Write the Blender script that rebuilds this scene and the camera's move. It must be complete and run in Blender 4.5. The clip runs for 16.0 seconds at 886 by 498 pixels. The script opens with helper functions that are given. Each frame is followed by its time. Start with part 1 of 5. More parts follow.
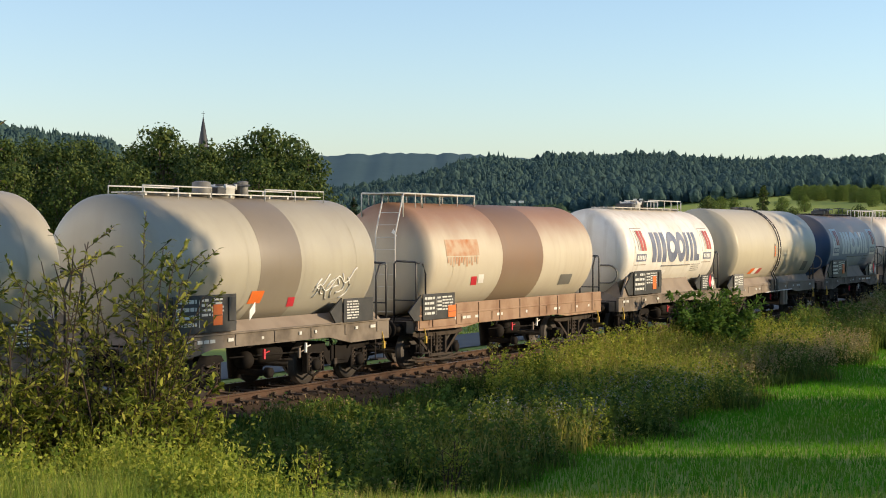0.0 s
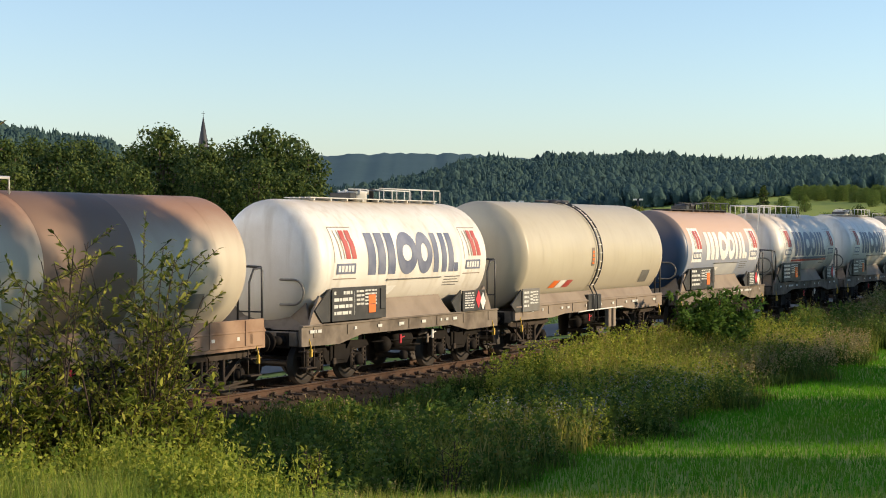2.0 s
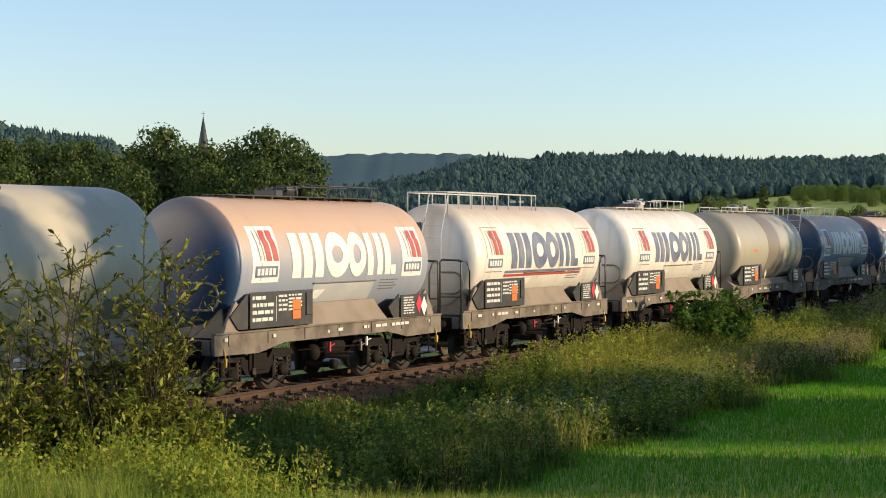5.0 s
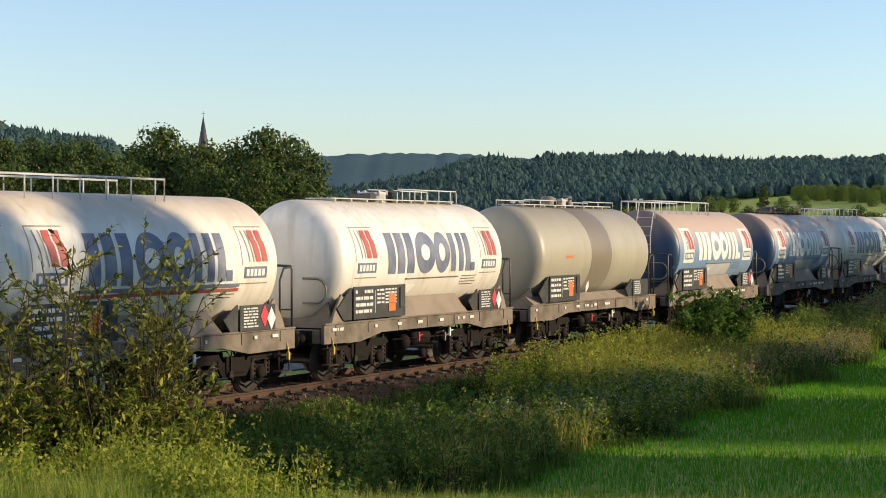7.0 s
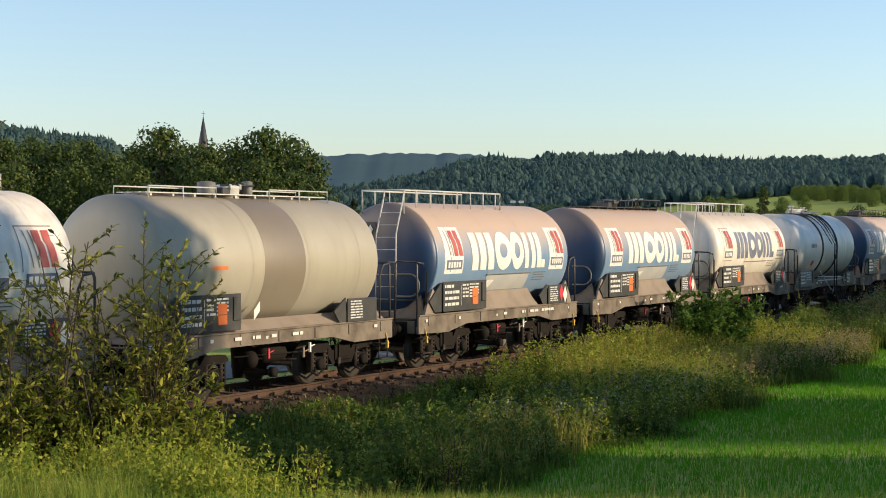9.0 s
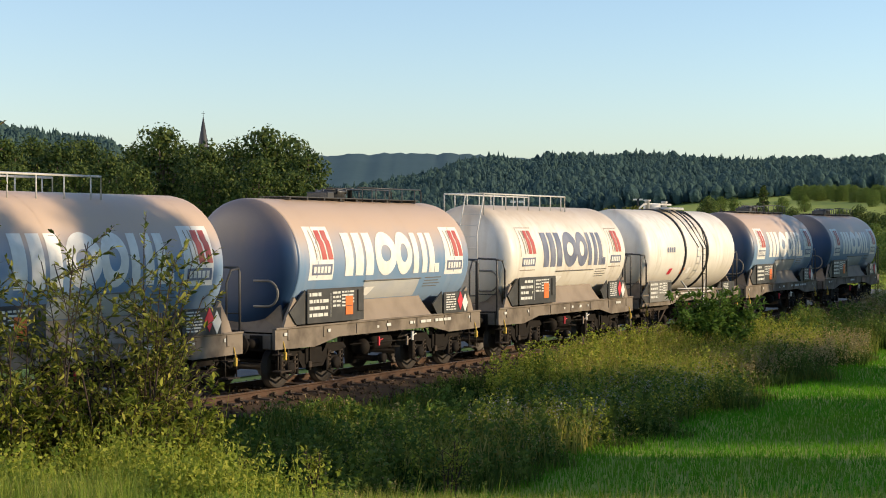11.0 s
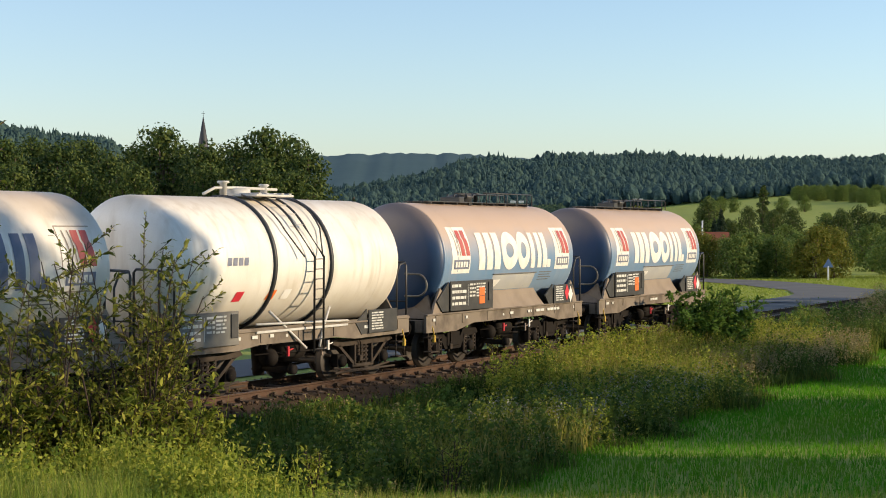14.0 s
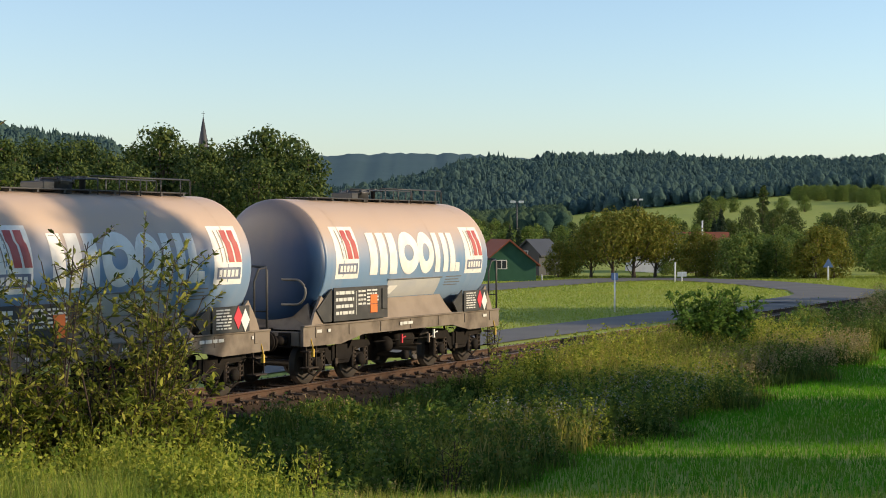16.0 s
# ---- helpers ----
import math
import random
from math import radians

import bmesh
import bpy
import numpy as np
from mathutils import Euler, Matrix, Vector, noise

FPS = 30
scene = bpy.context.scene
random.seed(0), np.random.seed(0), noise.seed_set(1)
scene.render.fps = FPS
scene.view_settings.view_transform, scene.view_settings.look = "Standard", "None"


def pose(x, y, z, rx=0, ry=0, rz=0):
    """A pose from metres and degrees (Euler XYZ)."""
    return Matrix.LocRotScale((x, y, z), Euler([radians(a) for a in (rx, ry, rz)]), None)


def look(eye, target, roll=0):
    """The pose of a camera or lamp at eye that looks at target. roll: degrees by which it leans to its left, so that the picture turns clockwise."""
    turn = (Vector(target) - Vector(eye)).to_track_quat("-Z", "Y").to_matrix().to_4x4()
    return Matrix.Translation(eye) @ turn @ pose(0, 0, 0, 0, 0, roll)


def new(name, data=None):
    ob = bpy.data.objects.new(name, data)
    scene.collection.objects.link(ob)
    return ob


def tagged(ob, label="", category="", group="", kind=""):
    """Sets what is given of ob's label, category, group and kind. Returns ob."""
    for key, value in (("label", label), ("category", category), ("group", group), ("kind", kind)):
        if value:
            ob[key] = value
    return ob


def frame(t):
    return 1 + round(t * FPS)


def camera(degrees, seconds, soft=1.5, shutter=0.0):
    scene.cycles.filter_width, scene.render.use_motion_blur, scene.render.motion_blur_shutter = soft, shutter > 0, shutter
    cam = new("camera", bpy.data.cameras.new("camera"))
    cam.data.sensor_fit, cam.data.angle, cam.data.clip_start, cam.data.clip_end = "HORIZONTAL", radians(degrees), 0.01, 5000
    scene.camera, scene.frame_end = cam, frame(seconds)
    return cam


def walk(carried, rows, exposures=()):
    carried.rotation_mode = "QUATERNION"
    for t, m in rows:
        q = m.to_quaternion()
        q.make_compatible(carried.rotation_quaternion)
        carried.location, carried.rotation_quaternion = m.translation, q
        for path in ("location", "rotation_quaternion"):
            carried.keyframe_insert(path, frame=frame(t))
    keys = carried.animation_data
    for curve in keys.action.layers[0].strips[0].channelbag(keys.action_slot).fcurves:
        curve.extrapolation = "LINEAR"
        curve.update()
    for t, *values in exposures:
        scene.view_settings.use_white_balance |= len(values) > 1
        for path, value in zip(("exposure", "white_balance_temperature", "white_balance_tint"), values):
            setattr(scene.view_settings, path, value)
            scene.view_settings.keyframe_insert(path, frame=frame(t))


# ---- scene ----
cam = camera(31.16, 16.0, soft=1.0)
EYE = (0.0, 0.0, 3.46)
walk(cam, [(0.0, pose(*EYE, 89.36, 0, 0)), (16.0, pose(*EYE, 89.36, 0, 0))], [(0.0, 0.64, 6850, 14), (16.0, 0.60, 6850, 14)])

# ---- world, sun, exposure ----
SUN_AZ = -6.0      # degrees from +x, towards the camera side
SUN_EL = 17.0
sun_dir = Vector((math.cos(radians(SUN_AZ)) * math.cos(radians(SUN_EL)),
                  math.sin(radians(SUN_AZ)) * math.cos(radians(SUN_EL)), math.sin(radians(SUN_EL))))
world = bpy.data.worlds.new("sky")
scene.world = world
world.use_nodes = True
wn = world.node_tree
sky = wn.nodes.new("ShaderNodeTexSky")
sky.sky_type = 'NISHITA'
sky.sun_disc = False
sky.sun_elevation = radians(SUN_EL)
sky.sun_rotation = radians(SUN_AZ - 90)
sky.air_density, sky.dust_density, sky.ozone_density = 1.0, 0.9, 3.0
wn.nodes["Background"].inputs["Strength"].default_value = 0.15
wn.links.new(sky.outputs["Color"], wn.nodes["Background"].inputs["Color"])
sun = new("sun", bpy.data.lights.new("sun", 'SUN'))
sun.data.energy = 3.9
sun.data.angle = radians(0.6)
sun.data.color = (1.0, 0.84, 0.58)
sun.matrix_basis = look(sun_dir * 100, (0, 0, 0))

# ---- track geometry ----
PSI = 60.24
Y0 = 43.0
CP, SP = math.cos(radians(PSI)), math.sin(radians(PSI))


def along(s, lat, z=0.0):
    """World place of a point s metres along the track, lat metres to its camera side."""
    return Vector((s * CP + lat * SP, Y0 + s * SP - lat * CP, z))


def track_coords(x, y):
    return x * CP + (y - Y0) * SP, x * SP - (y - Y0) * CP


# ---- materials ----
def nodes_of(name, rough=0.6, metal=0.0):
    m = bpy.data.materials.new(name)
    m.use_nodes = True
    nt = m.node_tree
    b = nt.nodes["Principled BSDF"]
    b.inputs["Roughness"].default_value = rough
    b.inputs["Metallic"].default_value = metal
    return m, nt, b


def noise_fac(nt, scale, detail=4.0, lo=0.35, hi=0.65, stretch=(1, 1, 1), coord="Object"):
    tc = nt.nodes.new("ShaderNodeTexCoord")
    mp = nt.nodes.new("ShaderNodeMapping")
    mp.inputs["Scale"].default_value = stretch
    nz = nt.nodes.new("ShaderNodeTexNoise")
    nz.inputs["Scale"].default_value = scale
    nz.inputs["Detail"].default_value = detail
    mr = nt.nodes.new("ShaderNodeMapRange")
    mr.inputs["From Min"].default_value, mr.inputs["From Max"].default_value = lo, hi
    nt.links.new(tc.outputs[coord], mp.inputs["Vector"])
    nt.links.new(mp.outputs["Vector"], nz.inputs["Vector"])
    nt.links.new(nz.outputs["Fac"], mr.inputs["Value"])
    return mr.outputs["Result"]


def mix(nt, fac, a, b):
    n = nt.nodes.new("ShaderNodeMix")
    n.data_type = 'RGBA'
    for sock, v in ((n.inputs["Factor"], fac), (n.inputs["A"], a), (n.inputs["B"], b)):
        if isinstance(v, bpy.types.NodeSocket):
            nt.links.new(v, sock)
        elif isinstance(v, (int, float)):
            sock.default_value = v
        else:
            sock.default_value = (*v, 1)
    return n.outputs["Result"]


def times(nt, a, b):
    n = nt.nodes.new("ShaderNodeMath")
    n.operation = 'MULTIPLY'
    for sock, v in ((n.inputs[0], a), (n.inputs[1], b)):
        if isinstance(v, bpy.types.NodeSocket):
            nt.links.new(v, sock)
        else:
            sock.default_value = v
    return n.outputs[0]


def height_fac(nt, z0, z1, wobble=0.25, scale=1.3):
    """0 below z0, 1 above z1 in the thing's own space, with an uneven edge."""
    tc = nt.nodes.new("ShaderNodeTexCoord")
    sp = nt.nodes.new("ShaderNodeSeparateXYZ")
    nt.links.new(tc.outputs["Object"], sp.inputs[0])
    w = noise_fac(nt, scale, 5, 0.0, 1.0, (1, 1, 0.4))
    ad = nt.nodes.new("ShaderNodeMath")
    ad.operation = 'MULTIPLY_ADD'
    nt.links.new(w, ad.inputs[0])
    ad.inputs[1].default_value = wobble * 2
    nt.links.new(sp.outputs["Z"], ad.inputs[2])
    mr = nt.nodes.new("ShaderNodeMapRange")
    mr.inputs["From Min"].default_value, mr.inputs["From Max"].default_value = z0 + wobble, z1 + wobble
    mr.interpolation_type = 'SMOOTHSTEP'
    nt.links.new(ad.outputs[0], mr.inputs["Value"])
    return mr.outputs["Result"]


def bump(nt, b, fac, strength=0.3, dist=0.01):
    n = nt.nodes.new("ShaderNodeBump")
    n.inputs["Strength"].default_value = strength
    n.inputs["Distance"].default_value = dist
    nt.links.new(fac, n.inputs["Height"])
    nt.links.new(n.outputs["Normal"], b.inputs["Normal"])


def plain(name, col, dirt=None, rough=0.6, metal=0.0, scale=4.0, grain=40.0, amount=0.6, bumps=0.15):
    m, nt, b = nodes_of(name, rough, metal)
    dirt = dirt or tuple(c * 0.55 for c in col)
    if rough >= 0.7:
        b.inputs["Specular IOR Level"].default_value = 0.12
    f = times(nt, noise_fac(nt, scale, 6, 0.4, 0.75), amount)
    c = mix(nt, f, col, dirt)
    g = noise_fac(nt, grain, 3, 0.2, 0.8)
    c = mix(nt, times(nt, g, 0.18), c, tuple(x * 0.6 for x in col))
    nt.links.new(c, b.inputs["Base Color"])
    if bumps:
        bump(nt, b, g, bumps, 0.004)
    return m


def tank_paint(name, col, top, dirt, top_z=(3.5, 4.2), top_amount=0.8, low=None, streak=0.4, rough=0.45):
    """Weathered tank paint: dusty crown, streaks that run down, grime blotches."""
    m, nt, b = nodes_of(name, rough)
    blot = noise_fac(nt, 0.9, 6, 0.35, 0.75)
    c = mix(nt, times(nt, blot, 0.45), col, dirt)
    run = noise_fac(nt, 2.6, 5, 0.5, 0.78, (1.6, 1.2, 0.12))
    c = mix(nt, times(nt, run, streak), c, dirt)
    if low:
        lf = height_fac(nt, 1.7, 2.7, 0.2)
        inv = nt.nodes.new("ShaderNodeMath")
        inv.operation = 'SUBTRACT'
        inv.inputs[0].default_value = 1.0
        nt.links.new(lf, inv.inputs[1])
        c = mix(nt, times(nt, inv.outputs[0], 0.7), c, low)
    c = mix(nt, times(nt, height_fac(nt, *top_z), top_amount), c, top)
    g = noise_fac(nt, 30, 4, 0.3, 0.7)
    c = mix(nt, times(nt, g, 0.10), c, dirt)
    nt.links.new(c, b.inputs["Base Color"])
    bump(nt, b, noise_fac(nt, 1.6, 2, 0.0, 1.0), 0.12, 0.02)
    return m


def leaf_mat(name, cols, rough=0.6, trans=0.35, patch=None, patch_scale=0.15, mottle=0.0, gloss=0.1):
    """Foliage: each leaf its own tone, some light through it."""
    m, nt, b = nodes_of(name, rough)
    b.inputs["Specular IOR Level"].default_value = gloss
    geo = nt.nodes.new("ShaderNodeNewGeometry")
    cr = nt.nodes.new("ShaderNodeValToRGB")
    el = cr.color_ramp.elements
    for i, c in enumerate(cols):
        e = el[i] if i < 2 else el.new(1.0)
        e.position = i / max(1, len(cols) - 1)
        e.color = (*c, 1)
    nt.links.new(geo.outputs["Random Per Island"], cr.inputs["Fac"])
    col = cr.outputs["Color"]
    if patch:
        col = mix(nt, noise_fac(nt, patch_scale, 4, 0.42, 0.62), col, patch)
    if mottle:
        f = noise_fac(nt, mottle, 5, 0.3, 0.7)
        col = mix(nt, times(nt, f, .5), col, tuple(c * .6 for c in cols[0]))
        bump(nt, b, f, .6, 1.0)
    nt.links.new(col, b.inputs["Base Color"])
    tr = nt.nodes.new("ShaderNodeBsdfTranslucent")
    nt.links.new(col, tr.inputs["Color"])
    ms = nt.nodes.new("ShaderNodeMixShader")
    ms.inputs["Fac"].default_value = trans
    nt.links.new(b.outputs[0], ms.inputs[1])
    nt.links.new(tr.outputs[0], ms.inputs[2])
    nt.links.new(ms.outputs[0], nt.nodes["Material Output"].inputs["Surface"])
    return m


WHITE = tank_paint("white_tank_paint", (0.80, 0.78, 0.73), (0.56, 0.45, 0.32), (0.42, 0.355, 0.275), (3.75, 4.3), 0.7, (0.56, 0.51, 0.43), 0.6)
WHITE_DUSTY = tank_paint("dusty_white_tank_paint", (0.78, 0.75, 0.69), (0.50, 0.38, 0.26), (0.44, 0.36, 0.27), (3.35, 4.2), 0.8, (0.56, 0.51, 0.43), 0.6)
CREAM = tank_paint("cream_tank_paint", (0.47, 0.425, 0.32), (0.44, 0.38, 0.29), (0.36, 0.31, 0.23), (3.6, 4.3), 0.5, (0.42, 0.37, 0.29), 0.4)
GREYCREAM = tank_paint("greyish_tank_paint", (0.365, 0.335, 0.26), (0.28, 0.235, 0.175), (0.27, 0.24, 0.19), (3.4, 4.2), 0.6, (0.35, 0.33, 0.28), 0.35)
BANDGREY = tank_paint("bare_band_paint", (0.20, 0.165, 0.125), (0.18, 0.145, 0.11), (0.15, 0.125, 0.10), (3.4, 4.2), 0.5, (0.27, 0.24, 0.19), 0.35)
RUSTY = tank_paint("rusty_tank_paint", (0.50, 0.45, 0.35), (0.25, 0.125, 0.075), (0.40, 0.33, 0.25), (2.9, 4.0), 0.95, None, 0.5, 0.6)
RUSTBAND = tank_paint("rust_brown_band", (0.20, 0.12, 0.075), (0.15, 0.085, 0.06), (0.17, 0.12, 0.09), (3.2, 4.1), 0.7, (0.28, 0.22, 0.15), 0.5, 0.6)
BLUE = tank_paint("weathered_blue_paint", (0.105, 0.225, 0.38), (0.52, 0.37, 0.26), (0.28, 0.30, 0.36), (2.6, 3.7), 0.97, (0.22, 0.31, 0.43), 0.5)
BLUEPALE = tank_paint("faded_blue_paint", (0.24, 0.28, 0.36), (0.55, 0.36, 0.24), (0.40, 0.36, 0.34), (2.6, 3.6), 0.95, (0.24, 0.28, 0.36), 0.5)
# Left ends face away from the sun; the darker blue paints their shade.
END_BLUE_SHADE = tank_paint("shade_darkened_blue_end_paint", (0.010, 0.045, 0.12), (0.20, 0.15, 0.12), (0.035, 0.058, 0.10), (2.9, 3.9), 0.85, None, 0.3)
SIGNWHITE = plain("sign_white", (0.78, 0.76, 0.72), (0.55, 0.52, 0.47), 0.5)
PALEPATCH = plain("pale_repaint", (0.46, 0.46, 0.45), (0.34, 0.35, 0.40), 0.5, scale=1.5, amount=.8)
LETTERBLUE = plain("letter_blue", (0.11, 0.13, 0.20), (0.26, 0.27, 0.32), 0.5, amount=0.8, scale=2.0)
SIGNRED = plain("sign_red", (0.42, 0.06, 0.05), (0.40, 0.16, 0.13), 0.5)
SIGNGREY = plain("sign_outline", (0.28, 0.22, 0.17), None, 0.6)
BLACKPLATE = plain("black_plate", (0.025, 0.026, 0.028), (0.07, 0.065, 0.06), 0.5, amount=0.7)
GREYPLATE = plain("grey_plate", (0.16, 0.155, 0.14), (0.10, 0.09, 0.08), 0.6)
PLATETEXT = plain("plate_writing", (0.62, 0.62, 0.58), (0.35, 0.35, 0.33), 0.6)
ORANGE = plain("orange_board", (0.75, 0.16, 0.025), (0.55, 0.14, 0.04), 0.5)
REDDIAMOND = plain("red_diamond", (0.60, 0.03, 0.05), None, 0.5)
FRAME = plain("dusty_underframe", (0.21, 0.175, 0.14), (0.07, 0.056, 0.046), 0.8, scale=2.5, amount=0.9)
RUSTFRAME = plain("rusty_underframe", (0.33, 0.22, 0.15), (0.20, 0.11, 0.07), 0.8, scale=2.0, amount=0.9)
SADDLE = plain("dusty_skirt", (0.27, 0.22, 0.175), (0.18, 0.14, 0.11), 0.7, scale=1.6, amount=0.7)
BOGIE = plain("grimy_bogie_steel", (0.016, 0.013, 0.011), (0.007, 0.006, 0.006), 0.8, scale=6)
BOGIELIGHT = plain("dusty_spring_steel", (0.060, 0.047, 0.038), (0.02, 0.017, 0.015), 0.8, scale=6)
WHEEL = plain("wheel_steel", (0.045, 0.036, 0.03), (0.018, 0.015, 0.013), 0.6, 0.2)
RAILGREY = plain("galvanised_rail", (0.55, 0.54, 0.51), (0.33, 0.31, 0.28), 0.5)
DARKRAIL = plain("dark_handrail", (0.035, 0.035, 0.037), None, 0.5)
YELLOW = plain("yellow_handle", (0.62, 0.40, 0.06), None, 0.5)
# ---- mesh building ----
class Shape:
    """Collects vertices and faces of one mesh."""

    def __init__(self):
        self.v, self.f, self.smooth = [], [], []

    def add(self, verts, faces, smooth=False):
        o = len(self.v)
        self.v += [tuple(p) for p in verts]
        self.f += [tuple(i + o for i in f) for f in faces]
        self.smooth += [smooth] * len(faces)
        return self

    def box(self, x0, x1, y0, y1, z0, z1, c=0.012, m=None):
        """A box with chamfered edges."""
        c = min(c, (x1 - x0) * .3, (y1 - y0) * .3, (z1 - z0) * .3)
        bm = bmesh.new()
        bmesh.ops.create_cube(bm, size=1)
        for p in bm.verts:
            p.co = Vector(((x0 + x1) / 2 + p.co.x * (x1 - x0), (y0 + y1) / 2 + p.co.y * (y1 - y0), (z0 + z1) / 2 + p.co.z * (z1 - z0)))
        bmesh.ops.bevel(bm, geom=bm.edges[:], offset=c, segments=1, affect='EDGES')
        bm.verts.index_update()
        vs = [m @ p.co if m else p.co for p in bm.verts]
        self.add(vs, [[p.index for p in f.verts] for f in bm.faces])
        bm.free()
        return self

    def prism(self, outline, y0, y1):
        """An outline of (x, z) pushed from y0 to y1."""
        n = len(outline)
        vs = [(x, y0, z) for x, z in outline] + [(x, y1, z) for x, z in outline]
        fs = [tuple(range(n)), tuple(range(2 * n - 1, n - 1, -1))] + [(i, i + n, (i + 1) % n + n, (i + 1) % n) for i in range(n)]
        return self.add(vs, fs)

    def tube(self, pts, r, n=6):
        pts = [Vector(p) for p in pts]
        rings = []
        for i, p in enumerate(pts):
            d = (pts[min(i + 1, len(pts) - 1)] - pts[max(i - 1, 0)]).normalized()
            a = d.orthogonal().normalized() if abs(d.z) > .9 else Vector((0, 0, 1)).cross(d).normalized()
            b = d.cross(a)
            rings.append([p + r * (math.cos(t) * a + math.sin(t) * b) for t in (2 * math.pi * k / n for k in range(n))])
        fs = [(i * n + k, i * n + (k + 1) % n, (i + 1) * n + (k + 1) % n, (i + 1) * n + k) for i in range(len(pts) - 1) for k in range(n)]
        fs += [tuple(range(n - 1, -1, -1)), tuple((len(pts) - 1) * n + k for k in range(n))]
        return self.add([p for ring in rings for p in ring], fs, True)

    def lathe(self, profile, axis, centre, n=48, caps=True):
        """profile: (place along the axis, radius). axis x or y or z."""
        vs, m = [], len(profile)
        for a, r in profile:
            for k in range(n):
                t = 2 * math.pi * k / n
                u, w = r * math.cos(t), r * math.sin(t)
                p = {"x": (a, u, w), "y": (u, a, w), "z": (u, w, a)}[axis]
                vs.append((p[0] + centre[0], p[1] + centre[1], p[2] + centre[2]))
        fs = [(i * n + k, i * n + (k + 1) % n, (i + 1) * n + (k + 1) % n, (i + 1) * n + k) for i in range(m - 1) for k in range(n)]
        if caps:
            fs += [tuple(range(n - 1, -1, -1)), tuple((m - 1) * n + k for k in range(n))]
        return self.add(vs, fs, True)

    def surf(self, fn, nu, nv, thick=0.0):
        """fn(u, v) gives a point; u and v run from 0 to 1."""
        vs = [fn(i / nu, j / nv) for i in range(nu + 1) for j in range(nv + 1)]
        w = nv + 1
        return self.add(vs, [(i * w + j, (i + 1) * w + j, (i + 1) * w + j + 1, i * w + j + 1) for i in range(nu) for j in range(nv)], True)


def mesh_of(name, sh, material):
    me = bpy.data.meshes.new(name)
    me.from_pydata(sh.v, [], sh.f)
    me.polygons.foreach_set("use_smooth", sh.smooth)
    me.materials.append(material)
    bm = bmesh.new()
    bm.from_mesh(me)
    bmesh.ops.recalc_face_normals(bm, faces=bm.faces[:])
    bm.to_mesh(me)
    bm.free()
    me.update()
    return me


def part(name, sh, material, parent, label=""):
    ob = new(name, sh if isinstance(sh, bpy.types.Mesh) else mesh_of(name, sh, material))
    ob.parent = parent
    return tagged(ob, label, kind="stuff" if "writing" in name else "")


def thing(name, label, category, group="", m=None):
    ob = new(name)
    if m:
        ob.matrix_basis = m
    return tagged(ob, label, category, group)


def raw_mesh(name, verts, faces, material, smooth=False):
    """verts: (n, 3) array, faces: (m, 3 or 4) array."""
    me = bpy.data.meshes.new(name)
    k = faces.shape[1]
    me.vertices.add(len(verts))
    me.vertices.foreach_set("co", np.ascontiguousarray(verts, dtype=np.float32).ravel())
    me.loops.add(faces.size)
    me.loops.foreach_set("vertex_index", np.ascontiguousarray(faces, dtype=np.int32).ravel())
    me.polygons.add(len(faces))
    me.polygons.foreach_set("loop_start", np.arange(0, faces.size, k, dtype=np.int32))
    if smooth:
        me.polygons.foreach_set("use_smooth", np.ones(len(faces), dtype=bool))
    me.materials.append(material)
    me.update(calc_edges=True)
    me.validate()
    return me
# ---- tank wagons ----
# Wagon space: x along the track, -y the side that faces the camera, z = 0 on the railhead.
ZC, RT = 2.75, 1.45


def on_tank(s, deg, off=0.006, r=RT):
    a = radians(deg)
    return (s, -(r + off) * math.cos(a), ZC + (r + off) * math.sin(a))


def patch(sh, s0, s1, a0, a1, off=0.006, lean=0.0, r=RT):
    """A patch of paint or film on the tank's side; lean shifts its lower edge along x."""
    sh.surf(lambda u, v: on_tank(s0 + (s1 - s0) * u + lean * (1 - v), a0 + (a1 - a0) * v, off, r), 2, 8)
    return sh


def ring(sh, s, a, ws, wa, ts, ta, off=0.007):
    """An oval ring on the tank."""
    def fn(u, v):
        t = 2 * math.pi * u
        return on_tank(s + (ws - ts * v) * math.cos(t), a + (wa - ta * v) * math.sin(t), off)
    sh.surf(fn, 28, 2)
    return sh


def tank_profile(h, dish=0.34, r=RT):
    pts = [(-h - dish, 0.02), (-h - dish * .98, .40), (-h - dish * .91, .80), (-h - dish * .78, 1.08), (-h - dish * .56, 1.27), (-h - dish * .27, 1.385), (-h, r - .015), (-h + .12, r)]
    return pts + [(-x, q) for x, q in reversed(pts)]


def make_wheelset():
    sh = Shape()
    for side in (-1, 1):
        y = side * 0.75
        prof = [(-.068, .20), (-.068, .44), (-.06, .455), (.035, .463), (.042, .495), (.066, .495), (.07, .44), (.03, .40), (.02, .22), (.06, .18), (.06, .09)]
        prof = [(-a * side, r) for a, r in prof]
        sh.lathe(prof, "y", (0, y, 0), 28)
    sh.lathe([(-.98, .07), (-.9, .075), (-.72, .09), (-.2, .08), (.2, .08), (.72, .09), (.9, .075), (.98, .07)], "y", (0, 0, 0), 12)
    for side in (-1, 1):
        for k in range(4):
            a = math.pi / 2 * k
            sh.lathe([(-.015, .05), (.015, .05)], "y", (.3 * math.cos(a), side * .735, .3 * math.sin(a)), 8)
    return mesh_of("wheelset", sh, WHEEL)


WHEELSET = make_wheelset()
WB = 0.9


